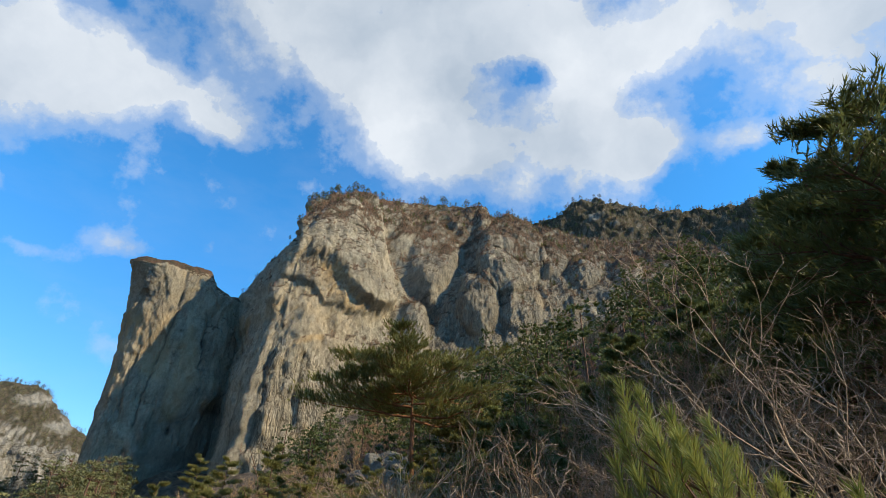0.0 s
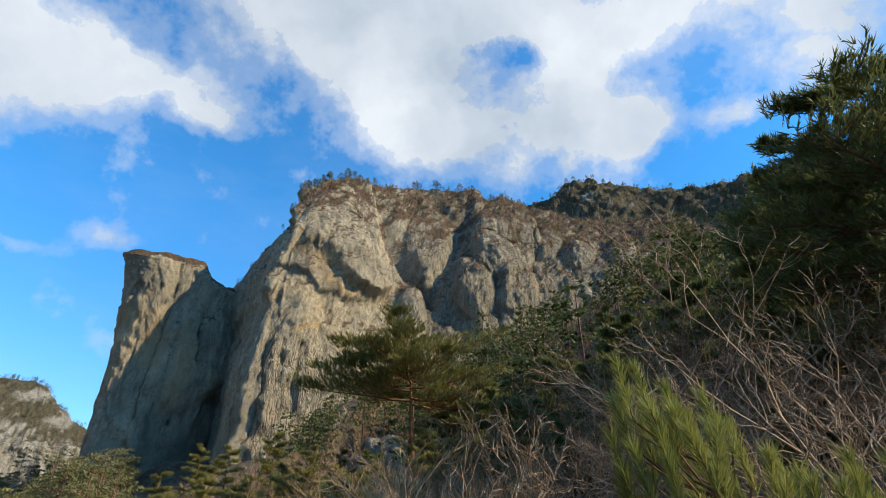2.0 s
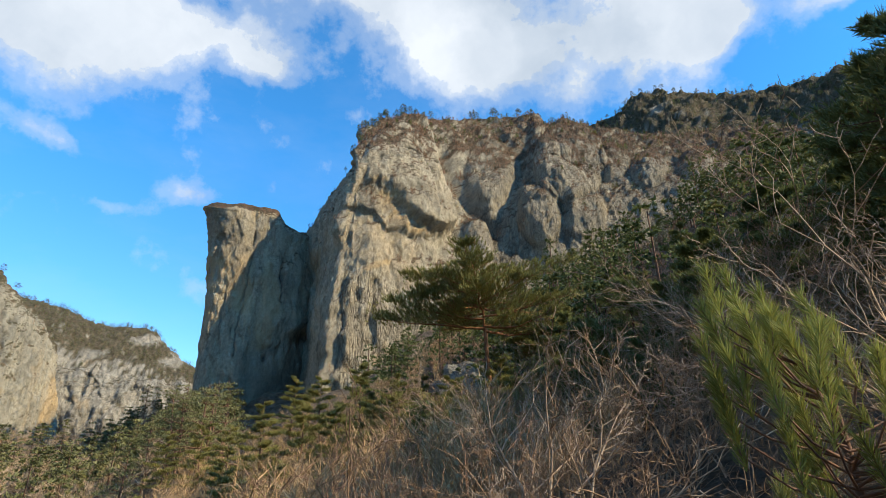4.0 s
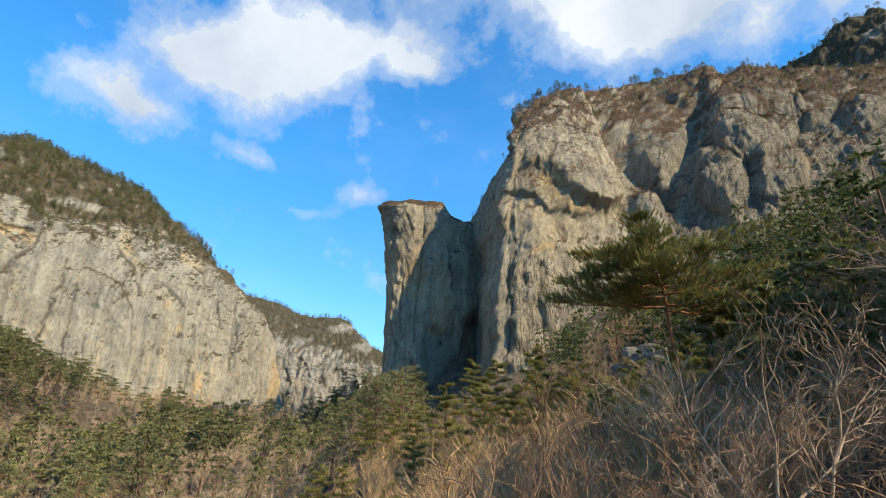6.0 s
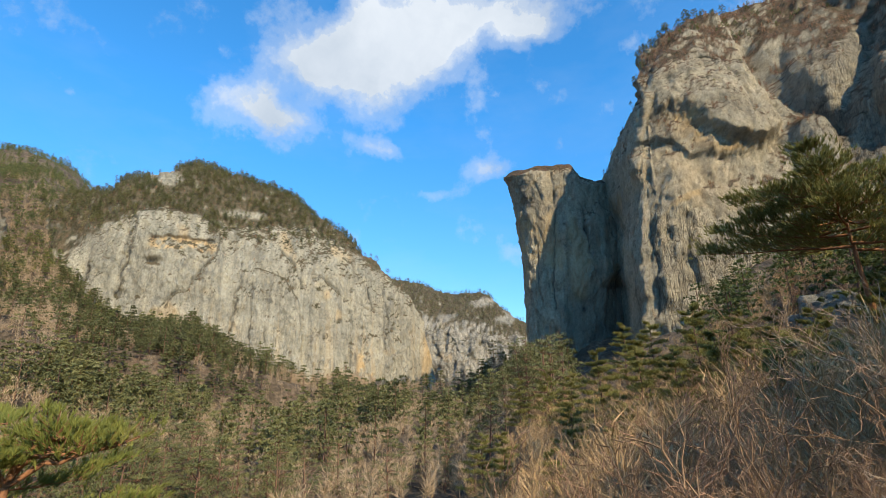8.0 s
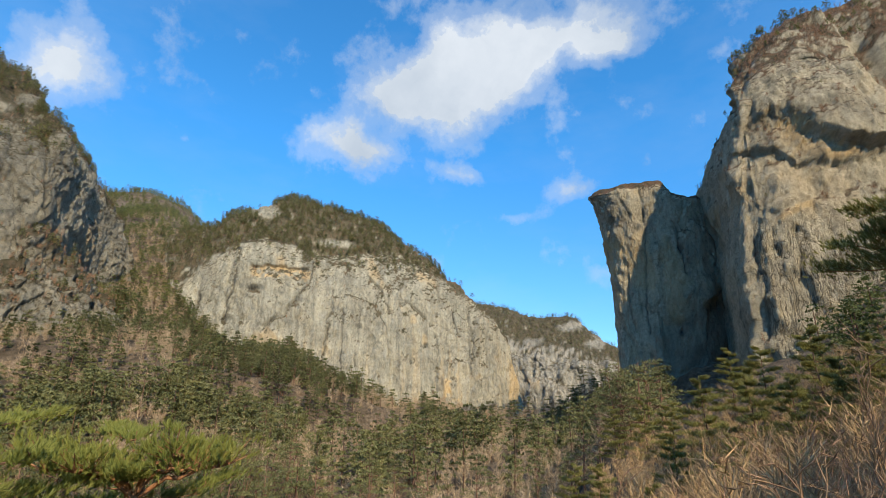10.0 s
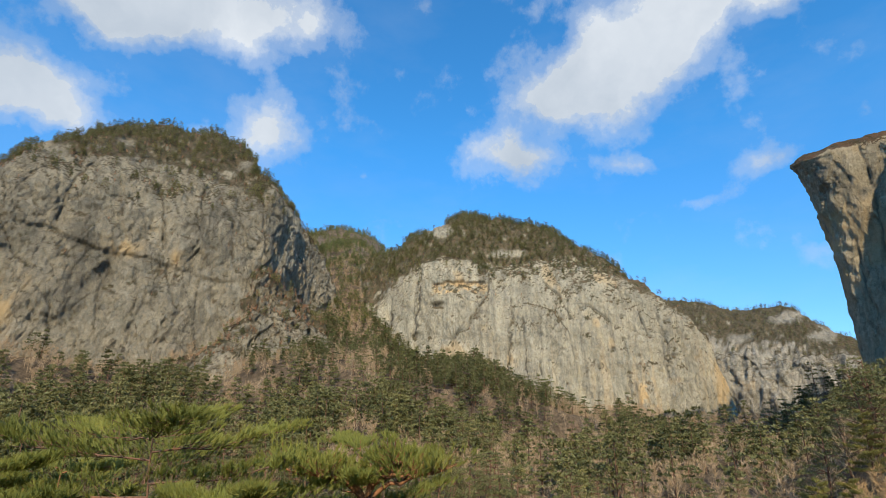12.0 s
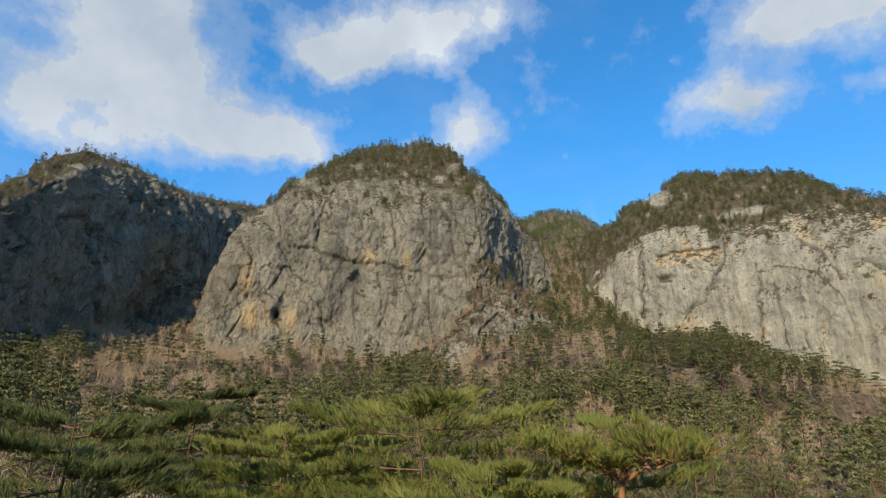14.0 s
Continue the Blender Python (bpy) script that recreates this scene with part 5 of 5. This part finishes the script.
def rock_scrub():
    rng = np.random.default_rng(8)
    always = lambda b, h: b > -999
    crowns(rng, sites(FACE, rng, 1700, lambda b, h: h > 15.5), "hilltop_pine_wood", "low green pine wood on top of the pale cliff", 3.4, 6.4, 5, 3)
    crowns(rng, sites(MIDDLE, rng, 1000, lambda b, h: h > 21 - 0.5 * np.clip(93 - b, 0, 30)), "hilltop_pine_wood", "green pine wood capping the grey massif", 3.4, 6.4, 5, 3)
    crowns(rng, sites(SHADED, rng, 700, lambda b, h: h > 16), "hilltop_pine_wood", "dark pines on top of the shaded massif", 2.4, 4.4, 4, 3)
    crowns(rng, sites(HILL, rng, 1300, always), "hillside_pine_wood", "far olive-green pine scrub on the hill", 3.5, 6.5, 4, 2)
    crowns(rng, sites(RIDGE, rng, 800, always), "ridge_pine_wood", "scattered pines along the high ridge", 3.0, 5.5, 4, 3, NEEDLE_DEEP)
    bare_wood(rng, sites(RIDGE, rng, 1100, always), "ridge_bare_wood", "bare brown scrub on the high ridge", 2.5, 4.5, 30)
    bare_wood(rng, sites(DOME, rng, 2600, always, 0.3), "dome_scrub", "bare reddish-brown scrub on the rock dome", 1.0, 3.2, 24, TWIG_RED)
    crowns(rng, sites(DOME, rng, 330, lambda b, h: (b < -7) | (h > 32.2)), "dome_pine_scrub", "low pines between the buttresses", 2.0, 4.5, 5, 3, NEEDLE_DEEP)
    bare_wood(rng, np.concatenate([sites(FACE, rng, 350, always), sites(MIDDLE, rng, 420, always)]), "cliff_scrub", "bare reddish scrub on the cliff ledges", 1.2, 3.0, 26, TWIG_RED)
    crowns(rng, sites(SPUR, rng, 75, always, 0.3), "spur_pine_wood", "pines on the broken rocky spur", 3.5, 6.5, 6, 4)
    bare_wood(rng, sites(SPUR, rng, 480, always, 0.3), "spur_scrub", "reddish-brown bare scrub on the rocky spur", 1.5, 3.5, 30, TWIG_RED)
    low = np.array([crest(DOME, b) for b in np.linspace(19.3, 10.5, 46)]) + rng.normal(size=(46, 3)) * np.array([0.8, 0.8, 0.2])
    crowns(rng, low, "crest_scrub", "low dark pines crowding the crest of the dome", 1.4, 2.8, 5, 4, NEEDLE_DEEP)
    # dark tufts of shrub in the cracks of the walls
    for rock, n in ((FACE, 170), (MIDDLE, 120), (DOME, 110), (TOWER, 25), (SHADED, 60)):
        ok = np.argwhere((rock["onface"] > 0.9) & (rock["height"] > 4) & (rock["up"] > 0.12))
        pick = ok[rng.choice(len(ok), min(n, len(ok)), False)]
        crowns(rng, rock["P"][pick[:, 0], pick[:, 1]], "crack_shrubs", "small dark shrubs in cracks of the rock", 0.7, 2.0, 3, 3, NEEDLE_DEEP, "shrub")
    # pines that stand against the sky
    umbrella = far_pine(300, 4.6, 0.4, 9, 0.42, 0.3, (4, 0.3, 0.1), NEEDLE_FAR, None, "small dark pine on the crest of the cliff", "crest_pine", "pines along the crests")
    ragged = far_pine(301, 4.4, 0.15, 10, 0.42, 0.5, (4, 0.3, 0.1), NEEDLE_FAR, None, "small dark pine on the crest of the cliff", "crest_pine", "pines along the crests")
    rows = [(DOME, b, k) for b, k in ((18.9, .6), (18.1, .7), (17.4, .9), (16.5, 1.0), (15.6, .9), (14.9, 1.1), (14.0, 1.2), (13.3, 1.0), (12.3, 1.4), (11.5, 1.0), (8.4, 1.35), (2.9, 1.4), (2.0, 1.1), (0.6, 1.5), (-0.6, 1.3), (-2.7, 1.1), (-7.0, .8))]
    rows += [(RIDGE, b, 1.1) for b in (-13.2, -14.4, -15.4, -16.6, -18.0, -19.3, -20.6, -21.6, -22.6, -24.0, -25.6, -27.5, -29.0, -30.5)]
    rows += [(FACE, b, 1.0) for b in (47.6, 48.9, 49.6, 50.3, 51.0, 51.8, 53.0, 54.6, 56.0, 58.0, 60.5, 63.0, 66.0, 68.5, 71.0, 73.0, 75.5)]
    rows += [(MIDDLE, b, 1.0) for b in (88.0, 88.6, 89.2, 89.9, 90.6, 91.4, 92.4, 94.0, 96.0, 98.5, 101.0, 104.0, 107.0, 109.5, 112.0, 114.0, 116.0)]
    rows += [(SHADED, b, 1.0) for b in (121.5, 123.5, 125.5, 127.0, 129.0, 131.0, 132.5, 134.0, 135.5, 137.0)]
    rows += [(HILL, b, 1.3) for b in (36.6, 37.3, 38.0, 38.8, 39.6, 43.0, 45.5)]
    for i, (rock, b, size) in enumerate(rows):
        p = crest(rock, b)
        size *= rng.uniform(0.7, 1.05) if rock is DOME else rng.uniform(0.35, 1.1)
        src = umbrella if i % 2 else ragged
        if i < 2:
            src.matrix_basis = upright(p[0], p[1], p[2] - 0.3, rng.uniform(0, 6), size)
        else:
            copy_sized(src, p[0], p[1], p[2] - 0.3, rng.uniform(0, 6), size, rng.normal() * 0.1, rng.normal() * 0.1)


rock_scrub()


# ---------------------------------------------------------------- near by: pines
def near_pines():
    rng = np.random.default_rng(12)
    # the flat-crowned pine in front of the dome
    x, y = spot(2.0, 24)
    z0 = stand(x, y)
    hero_pine(40, 7.9 - z0, 0.64, 22, 0.55, 0.15, 0.22, 1.6, 0.15, (11, 0.17, 0.034), NEEDLE_OLIVE, BARK_RED, "flat_crowned_pine",
              "flat-crowned pine with a red trunk before the rock dome", m=upright(x, y, z0, 0.6), fill=3, spray=0.07, lift=0.5)
    x, y = spot(-3.5, 26)
    z0 = stand(x, y)
    hero_pine(41, 5.6 - z0, 0.58, 16, 0.5, 0.2, 0.22, 1.4, 0.13, (11, 0.17, 0.034), NEEDLE_OLIVE, BARK_RED, "flat_crowned_pine",
              "flat-crowned pine among bare shrubs", m=upright(x, y, z0, 2.1), fill=3, spray=0.07, lift=0.5)
    # the tall dark pines up the slope
    for seed, b, d, top, sp in ((42, -49, 12, 8.7, 0.48), (43, -42, 14.5, 9.6, 0.36), (44, -57, 14, 10.2, 0.4), (45, -37.5, 18, 10.4, 0.3)):
        x, y = spot(b, d)
        z0 = stand(x, y)
        hero_pine(seed, top - z0, 0.14, 26, sp, 0.5, 0.1, 1.6, 0.17, (10, 0.19, 0.03), NEEDLE_DEEP, BARK_PINE, "dark_pine",
                  "tall dark green pine with long boughs on the slope", "dark pines on the slope", m=upright(x, y, z0, seed * 1.3), spray=0.09)
    # young pines below the tower and the dome
    young = [hero_pine(50 + i, 5.2, 0.08, 22, 0.36, 0.7, 0.3, 1.15, 0.07, (7, 0.17, 0.03), NEEDLE_OLIVE, BARK_PINE, "young_pine",
                       "bushy olive-green young pine on the slope", "young pines on the slope", fill=2, spray=0.14, lift=0.5) for i in range(3)]
    rows = [(22, 34, 1.05), (18.5, 31, 0.95), (15, 28, 0.95), (12, 32, 1.05), (25.5, 38, 1.0), (28.5, 44, 1.0), (20, 44, 1.15), (9.5, 27, 0.8), (16, 42, 1.3),
            (31, 52, 1.1), (23, 52, 1.2), (6, 20, 0.6), (-3, 19, 0.62), (34, 60, 1.2), (29, 31, 0.75), (36, 36, 0.9), (-9, 17, 0.55), (24, 22, 0.6), (14, 19, 0.5), (31, 22, 0.6), (38, 46, 1.0), (3, 15, 0.42)] + [
            (-6, 25, 0.8), (-14, 23, 0.75), (1, 23, 0.7), (-19, 27, 0.9), (-11, 31, 0.9), (5, 17, 0.55), (10, 18, 0.6), (-2, 16, 0.5), (13, 23, 0.7), (0, 19, 0.62), (7, 23, 0.7), (17, 24, 0.65)]
    for i, (b, d, s) in enumerate(rows):
        x, y = spot(b, d)
        z = stand(x, y)
        if i < 3:
            young[i].matrix_basis = upright(x, y, z, i * 2.0, s)
        else:
            copy_sized(young[i % 3], x, y, z, i * 1.7, s * rng.uniform(0.9, 1.1))
    # low dark pines behind the bare shrubs up the slope
    low = hero_pine(57, 3.4, 0.05, 22, 0.42, 0.6, 0.15, 1.1, 0.06, (8, 0.17, 0.034), NEEDLE_DEEP, BARK_PINE, "low_pine", "low dark green pine behind bare shrubs", "low pines on the slope", fill=2, spray=0.14, lift=0.3)
    for i, (b, d, size) in enumerate(((-4, 15, 0.8), (-10, 14, 0.9), (-16, 15.5, 1.0), (-22, 14, 0.9), (-28, 15, 1.0), (-34, 13.5, 0.9), (-40, 15, 1.0), (-46, 13, 0.9), (-13, 19, 1.1), (-20, 20, 1.2), (-27, 21, 1.3), (-34, 20, 1.2), (-6, 20, 1.0), (3, 13, 0.7), (9, 16, 0.8), (-42, 21, 1.3))):
        x, y = spot(b, d)
        if i:
            copy_sized(low, x, y, stand(x, y), i * 1.9, size)
        else:
            low.matrix_basis = upright(x, y, stand(x, y), 0.4, size)
    # the sunlit pines just below the path, seen on their crowns
    for seed, b, d, top, sp, h in ((60, 97, 11.5, 0.45, 0.62, 7.5), (61, 80, 12.5, -0.05, 0.42, 7.8), (62, 112, 10.5, -0.25, 0.4, 6.5), (63, 131, 10.0, 0.0, 0.42, 6.5), (64, 88, 8.6, -0.6, 0.4, 6.0), (65, 104, 15, -0.3, 0.4, 7.5), (66, 121, 14, 0.5, 0.35, 7.0)):
        x, y = spot(b, d)
        hero_pine(seed, h, 0.42, 24, sp, 0.35, 0.16, 1.3, 0.07, (22, 0.125, 0.0135), NEEDLE_DEEP if seed in (63, 66) else NEEDLE_SUN, BARK_RED if seed in (61, 65) else BARK_PINE, "sunlit_pine",
                  "dark green pine crown just below the path" if seed in (63, 66) else "sunlit yellow-green pine crown with reddish boughs", "pines below the path", m=upright(x, y, top - h, seed * 0.9), fill=3, spray=0.075, lift=0.55)


near_pines()


def bent_boughs():
    """A leaning pine just below the path whose bare, bent boughs stand clear of the needles."""
    rng = np.random.default_rng(67)
    x, y = spot(79.0, 12.0)
    z = stand(x, y)
    top = thing("bent_pine", "leaning pine with bent orange-red boughs and upright needle sprays", "tree", "pines below the path", m=upright(x, y, z, 0))
    foot = np.zeros(3)
    fork = np.array([*spot(78.8, 11.6), -1.15]) - np.array([x, y, z])
    mid = 0.5 * (foot + fork) + np.array([0.25, -0.2, 0.3])
    part("trunk", mesh_of("trunk", *tubes([(*foot, *mid, 0.11, 0.09), (*mid, *fork, 0.09, 0.065)], 9), BARK_RED), top)
    for b, h, ln, side in ((74.0, -3.3, 1.0, 0.3), (71.6, -3.0, 1.0, 0.15), (75.6, -2.2, 0.9, 0.35), (83.5, -3.4, 1.0, 0.2), (86.5, -2.6, 1.1, 0.2)):
        end = np.array([*spot(b, 11.2), 11.2 * math.tan(radians(h))]) - np.array([x, y, z])
        pts = [fork]
        for i in range(1, 8):
            u = i / 7
            p = fork + (end - fork) * u + np.array([0, 0, side * 0.9 * math.sin(math.pi * u ** 0.6)]) + rng.normal(size=3) * 0.03
            pts.append(p)
        segs = [(*pts[i], *pts[i + 1], 0.05 * (1 - 0.1 * i), 0.05 * (1 - 0.1 * (i + 1))) for i in range(7)]
        tips, dirs = [], []
        for i in range(3, 8):
            for _ in range(7):
                d = unit(np.array([*rng.normal(size=2) * 0.8, rng.uniform(0.2, 1.0)]))
                q = pts[i] + d * rng.uniform(0.2, 0.6)
                segs.append((*pts[i], *q, 0.012, 0.005))
                tips.append(q)
                dirs.append(unit(d + np.array([0, 0, 0.5])))
        br = part("bough", mesh_of("bough", *tubes(segs, 7), BARK_RED), top, "bent orange-red bough")
        t3, d3 = np.repeat(np.array(tips), 4, 0), np.repeat(np.array(dirs), 4, 0)
        t3 = t3 + rng.normal(size=t3.shape) * np.array([0.13, 0.13, 0.06])
        part("needles", mesh_of("needles", *blades(t3, d3, 24, 0.125, 0.0135, 0.45, rng, 0.45, 0.1, 0.0), NEEDLE_SUN, True), br)


bent_boughs()


def pine_shoots():
    """The leader of a young pine at arm's length: upright shoots thick with long needles."""
    rng = np.random.default_rng(77)
    eye = np.array([0.0, 0.42, 0.0])
    x, y = spot(-28, 2.7)
    y += 0.42
    z = stand(x, y)
    top = thing("pine_sapling", "young pine with long yellow-green needles beside the path", "tree", m=upright(x, y, z, 0))
    # lower shoots kept apart: darker needles carry the shade on the sapling
    shade_tier = thing("pine_sapling", "lower shoots of the young pine, shade put into darker needles", "tree", m=upright(x, y, z, 0))
    # second trunk, added only to carry the darker shoots
    part("trunk", mesh_of("trunk", *tubes([(0.05, -0.04, 0, 0.05, -0.03, 0.7, 0.022, 0.018), (0.05, -0.03, 0.7, 0.01, 0, 1.3, 0.018, 0.012)], 8), BARK_PINE), shade_tier)
    part("trunk", mesh_of("trunk", *tubes([(0, 0, 0, 0, 0, 0.9, 0.03, 0.022), (0, 0, 0.9, 0.02, 0.03, 1.5, 0.022, 0.016), (0.02, 0.03, 1.5, 0.0, 0.02, 2.0, 0.016, 0.01)], 8), BARK_PINE), top)
    # bearing, height of the tip, distance from the eye, length of the shoot
    tips = [(-20.0, 19.8, 2.0, 0.3), (-21.8, 19.0, 2.05, 0.3), (-24.3, 16.8, 2.1, 0.26), (-27.6, 16.0, 2.05, 0.3), (-29.3, 12.7, 2.1, 0.26), (-32.0, 10.7, 2.0, 0.28), (-36.6, 8.0, 1.9, 0.26), (-38.6, 6.1, 1.9, 0.26), (-18.4, 12.9, 1.9, 0.26), (-19.0, 16.0, 2.0, 0.26),
            (-22.6, 15.2, 1.95, 0.26), (-25.6, 13.4, 1.9, 0.26), (-20.3, 12.0, 1.85, 0.26), (-18.8, 8.8, 1.9, 0.26), (-23.4, 10.6, 1.85, 0.26), (-28.0, 9.4, 1.85, 0.26), (-42.5, 6.6, 1.9, 0.26), (-46, 5, 1.9, 0.26)]
    for i in range(80):
        b = rng.uniform(-50, -18.6)
        roof = np.interp(b, [-46, -40, -36, -32, -28, -24, -20, -18.5], [8, 9, 10, 11.5, 13.5, 15.5, 16.5, 12])
        h = roof - 22 * rng.random() ** 1.7 * (0.5 + 0.5 * min(1.0, (-18 - b) / 4))
        tips.append((b, h, rng.uniform(1.8, 2.45), 0.2))
    for b, h, d, ln in tips:
        d, ln = 1.28 * d, 1.2 * ln
        # shoots below this height take the dark needles in place of shade
        in_shade = h < np.interp(b, [-44, -36, -30, -20], [4.0, 2.5, 0.0, -1.0])
        ln *= 0.7
        tip = eye + np.array(way(b, h)) * d - np.array([x, y, z])
        s = unit(np.array([rng.normal() * 0.2, rng.normal() * 0.2, 1.0]) + unit(tip - np.array([0, 0, tip[2]])) * 0.15)
        foot = tip - s * ln
        hubz = np.array([0, 0, max(0.35, min(1.9, foot[2] - 0.2))])
        mid = foot * 0.6 + hubz * 0.4 - np.array([0, 0, 0.04])
        segs = [(*hubz, *mid, 0.006, 0.005), (*mid, *foot, 0.005, 0.004), (*foot, *tip, 0.004, 0.002)]
        sh = part("shoot", mesh_of("shoot", *tubes(segs, 5), BARK_PINE), shade_tier if in_shade else top)
        n = 190
        u = rng.random((n, 1)) ** 0.8
        base = foot - s * 0.06 + (tip - foot + s * 0.06) * u
        side = unit(np.cross(s[None], rng.normal(size=(n, 3))))
        d0 = unit(s[None] * rng.uniform(0.6, 1.7, (n, 1)) + side * 0.72)
        L = 0.085 * rng.uniform(0.7, 1.15, (n, 1))
        w = unit(np.cross(d0, rng.normal(size=(n, 3)))) * 0.0017
        bend = base + d0 * L * 0.6
        tipn = base + d0 * L + (s[None] * 0.008)
        v = np.stack([base - w, base + w, bend + w * 0.8, bend - w * 0.8, tipn], 1).reshape(-1, 3)
        k = np.arange(n)[:, None] * 5
        f = np.concatenate([k + [0, 1, 2], k + [0, 2, 3], k + [3, 2, 4]])
        part("needles", mesh_of("needles", v, f, NEEDLE_DEEP if in_shade else NEEDLE_SUN, True), sh)


pine_shoots()


# ---------------------------------------------------------------- near by: bare shrubs
def shrubs():
    rng = np.random.default_rng(31)
    kinds = [shrub(74, 2.5, 5, 0.014, 3, 1, TWIG_RED, "bare_shrub", "reddish-brown bare shrub with arching fine twigs", "bare shrubs on the slope", 0.55),
             shrub(75, 2.6, 4, 0.015, 3, 1, BARK_GREY, "bare_shrub", "tall bare grey shrub with fanned fine twigs", "bare shrubs on the slope", 0.6),
             shrub(76, 2.3, 5, 0.012, 3, 1, TWIG_BROWN, "bare_shrub", "spreading bare brown shrub full of fine twigs", "bare shrubs on the slope", 0.8),
             shrub(70, 1.5, 3, 0.010, 3, 1, TWIG_BROWN, "bare_shrub", "bare brown shrub with a tangle of fine twigs", "bare shrubs on the slope"),
             shrub(71, 1.6, 3, 0.011, 3, 1, BARK_GREY, "bare_shrub", "bare grey shrub with crooked twigs", "bare shrubs on the slope", 0.7),
             shrub(72, 1.4, 8, 0.010, 2, 3, TWIG_TAN, "bare_shrub", "thin upright tan-coloured bare shrub", "bare shrubs on the slope", 0.35),
             shrub(73, 1.5, 3, 0.010, 3, 1, TWIG_BROWN, "bare_shrub", "bare brown shrub with a tangle of fine twigs", "bare shrubs on the slope", 0.9)]
    first = set()
    rows = []
    # grey and brown ones up the slope, tan ones in the sun nearer the path
    for i in range(46):
        b, d = rng.uniform(-54, 4), rng.uniform(6.0, 17.0)
        rows.append((b, d, rng.uniform(0.65, 1.05) * (0.8 + d / 26)))
    for i in range(72):
        b, d = rng.uniform(2, 41), rng.uniform(4.4, 14.0)
        rows.append((b, d, rng.uniform(0.5, 0.85) * (0.7 + d / 18)))
    rows += [(14, 3.9, 0.9), (10, 3.7, 1.0), (6, 4.0, 1.0), (3, 3.8, 0.9), (20, 4.4, 0.9), (25, 4.8, 0.9), (-34, 5, 1.2), (-40, 6, 1.3), (17, 4.2, 1.0)]
    for i, (b, d, s) in enumerate(rows):
        x, y = spot(b, d)
        k = int(rng.choice([0, 0, 2, 2, 3, 3, 5, 6])) if b > 1 else int(rng.choice([0, 1, 1, 2, 2, 4]))
        src = kinds[k]
        m = (x, y, stand(x, y, 0.05), rng.uniform(0, 6.28), s)
        if k not in first:
            first.add(k)
            src.matrix_basis = upright(*m)
        else:
            copy_sized(src, *m, rng.normal() * 0.1, rng.normal() * 0.1)
    # the grey leaning tree whose boughs reach across
    for seed, b, d, lean, h in ((80, -14, 4.6, 20, 1.9), (81, -5, 7.5, 35, 2.2), (82, -30, 8.0, -10, 2.6), (84, -40, 7.0, 0, 2.0)):
        r2 = np.random.default_rng(seed)
        x, y = spot(b, d)
        top = thing("leaning_bare_tree", "leaning bare tree with pale grey crooked boughs", "tree", "leaning bare trees", m=upright(x, y + 0.42, stand(x, y + 0.42, 0.2), 0))
        dirn = np.array([*spot(lean + 70, 1.0), 1.0])
        pts = [np.zeros(3)]
        dd = unit(dirn)
        segs = []
        for i in range(6):
            dd = unit(dd + r2.normal(size=3) * 0.09)
            q = pts[-1] + dd * h * 0.14
            segs.append((*pts[-1], *q, 0.042 * (1 - i * 0.1), 0.042 * (1 - (i + 1) * 0.1)))
            pts.append(q)
        part("trunk", mesh_of("trunk", *tubes(segs, 8), BARK_GREY), top)
        for i in range(12):
            p = pts[2 + i % 5]
            d3 = unit(np.array([*spot(r2.uniform(-150, 150), 1.0), r2.uniform(0.0, 0.8)]) + dd * 0.5)
            part("bough", mesh_of("bough", *tubes(branching(r2, p, d3, h * r2.uniform(0.5, 0.9), 0.013, 3 if i < 4 else 2, 1, 0.14, 0.03), 5), BARK_GREY), top)


shrubs()


# ---------------------------------------------------------------- boulders
def boulders():
    rng = np.random.default_rng(55)
    rows = [(70.0, 22, 1.6), (72, 24, 1.3), (68.5, 23, 1.1), (58.5, 75, 2.0), (-46.0, 24, 2.2), (-38, 34, 2.4), (64, 60, 1.5), (110, 60, 2.2), (5.2, 40, 2.5)]
    for b, d, s in rows:
        bm = bmesh.new()
        bmesh.ops.create_icosphere(bm, subdivisions=4, radius=1.0)
        for v in bm.verts:
            p = v.co.copy()
            k = 1 + 0.35 * noise.noise(p * 1.1 + Vector((b, d, 0))) + 0.12 * noise.noise(p * 3 + Vector((d, b, 0)))
            q = Vector((round(p.x * 2.2) / 2.2, round(p.y * 2.2) / 2.2, round(p.z * 2.0) / 2.0))
            v.co = (p * 0.55 + q * 0.45) * k * s
        me = bpy.data.meshes.new("boulder")
        bm.to_mesh(me)
        bm.free()
        me.materials.append(ROCK_GREY)
        x, y = spot(b, d)
        ob = new("boulder", me)
        ob.matrix_basis = upright(x, y, stand(x, y, -s * 0.2), rng.uniform(0, 6))
        tagged(ob, "weathered grey boulder on the wooded slope", "rock", "boulders on the slope")


boulders()
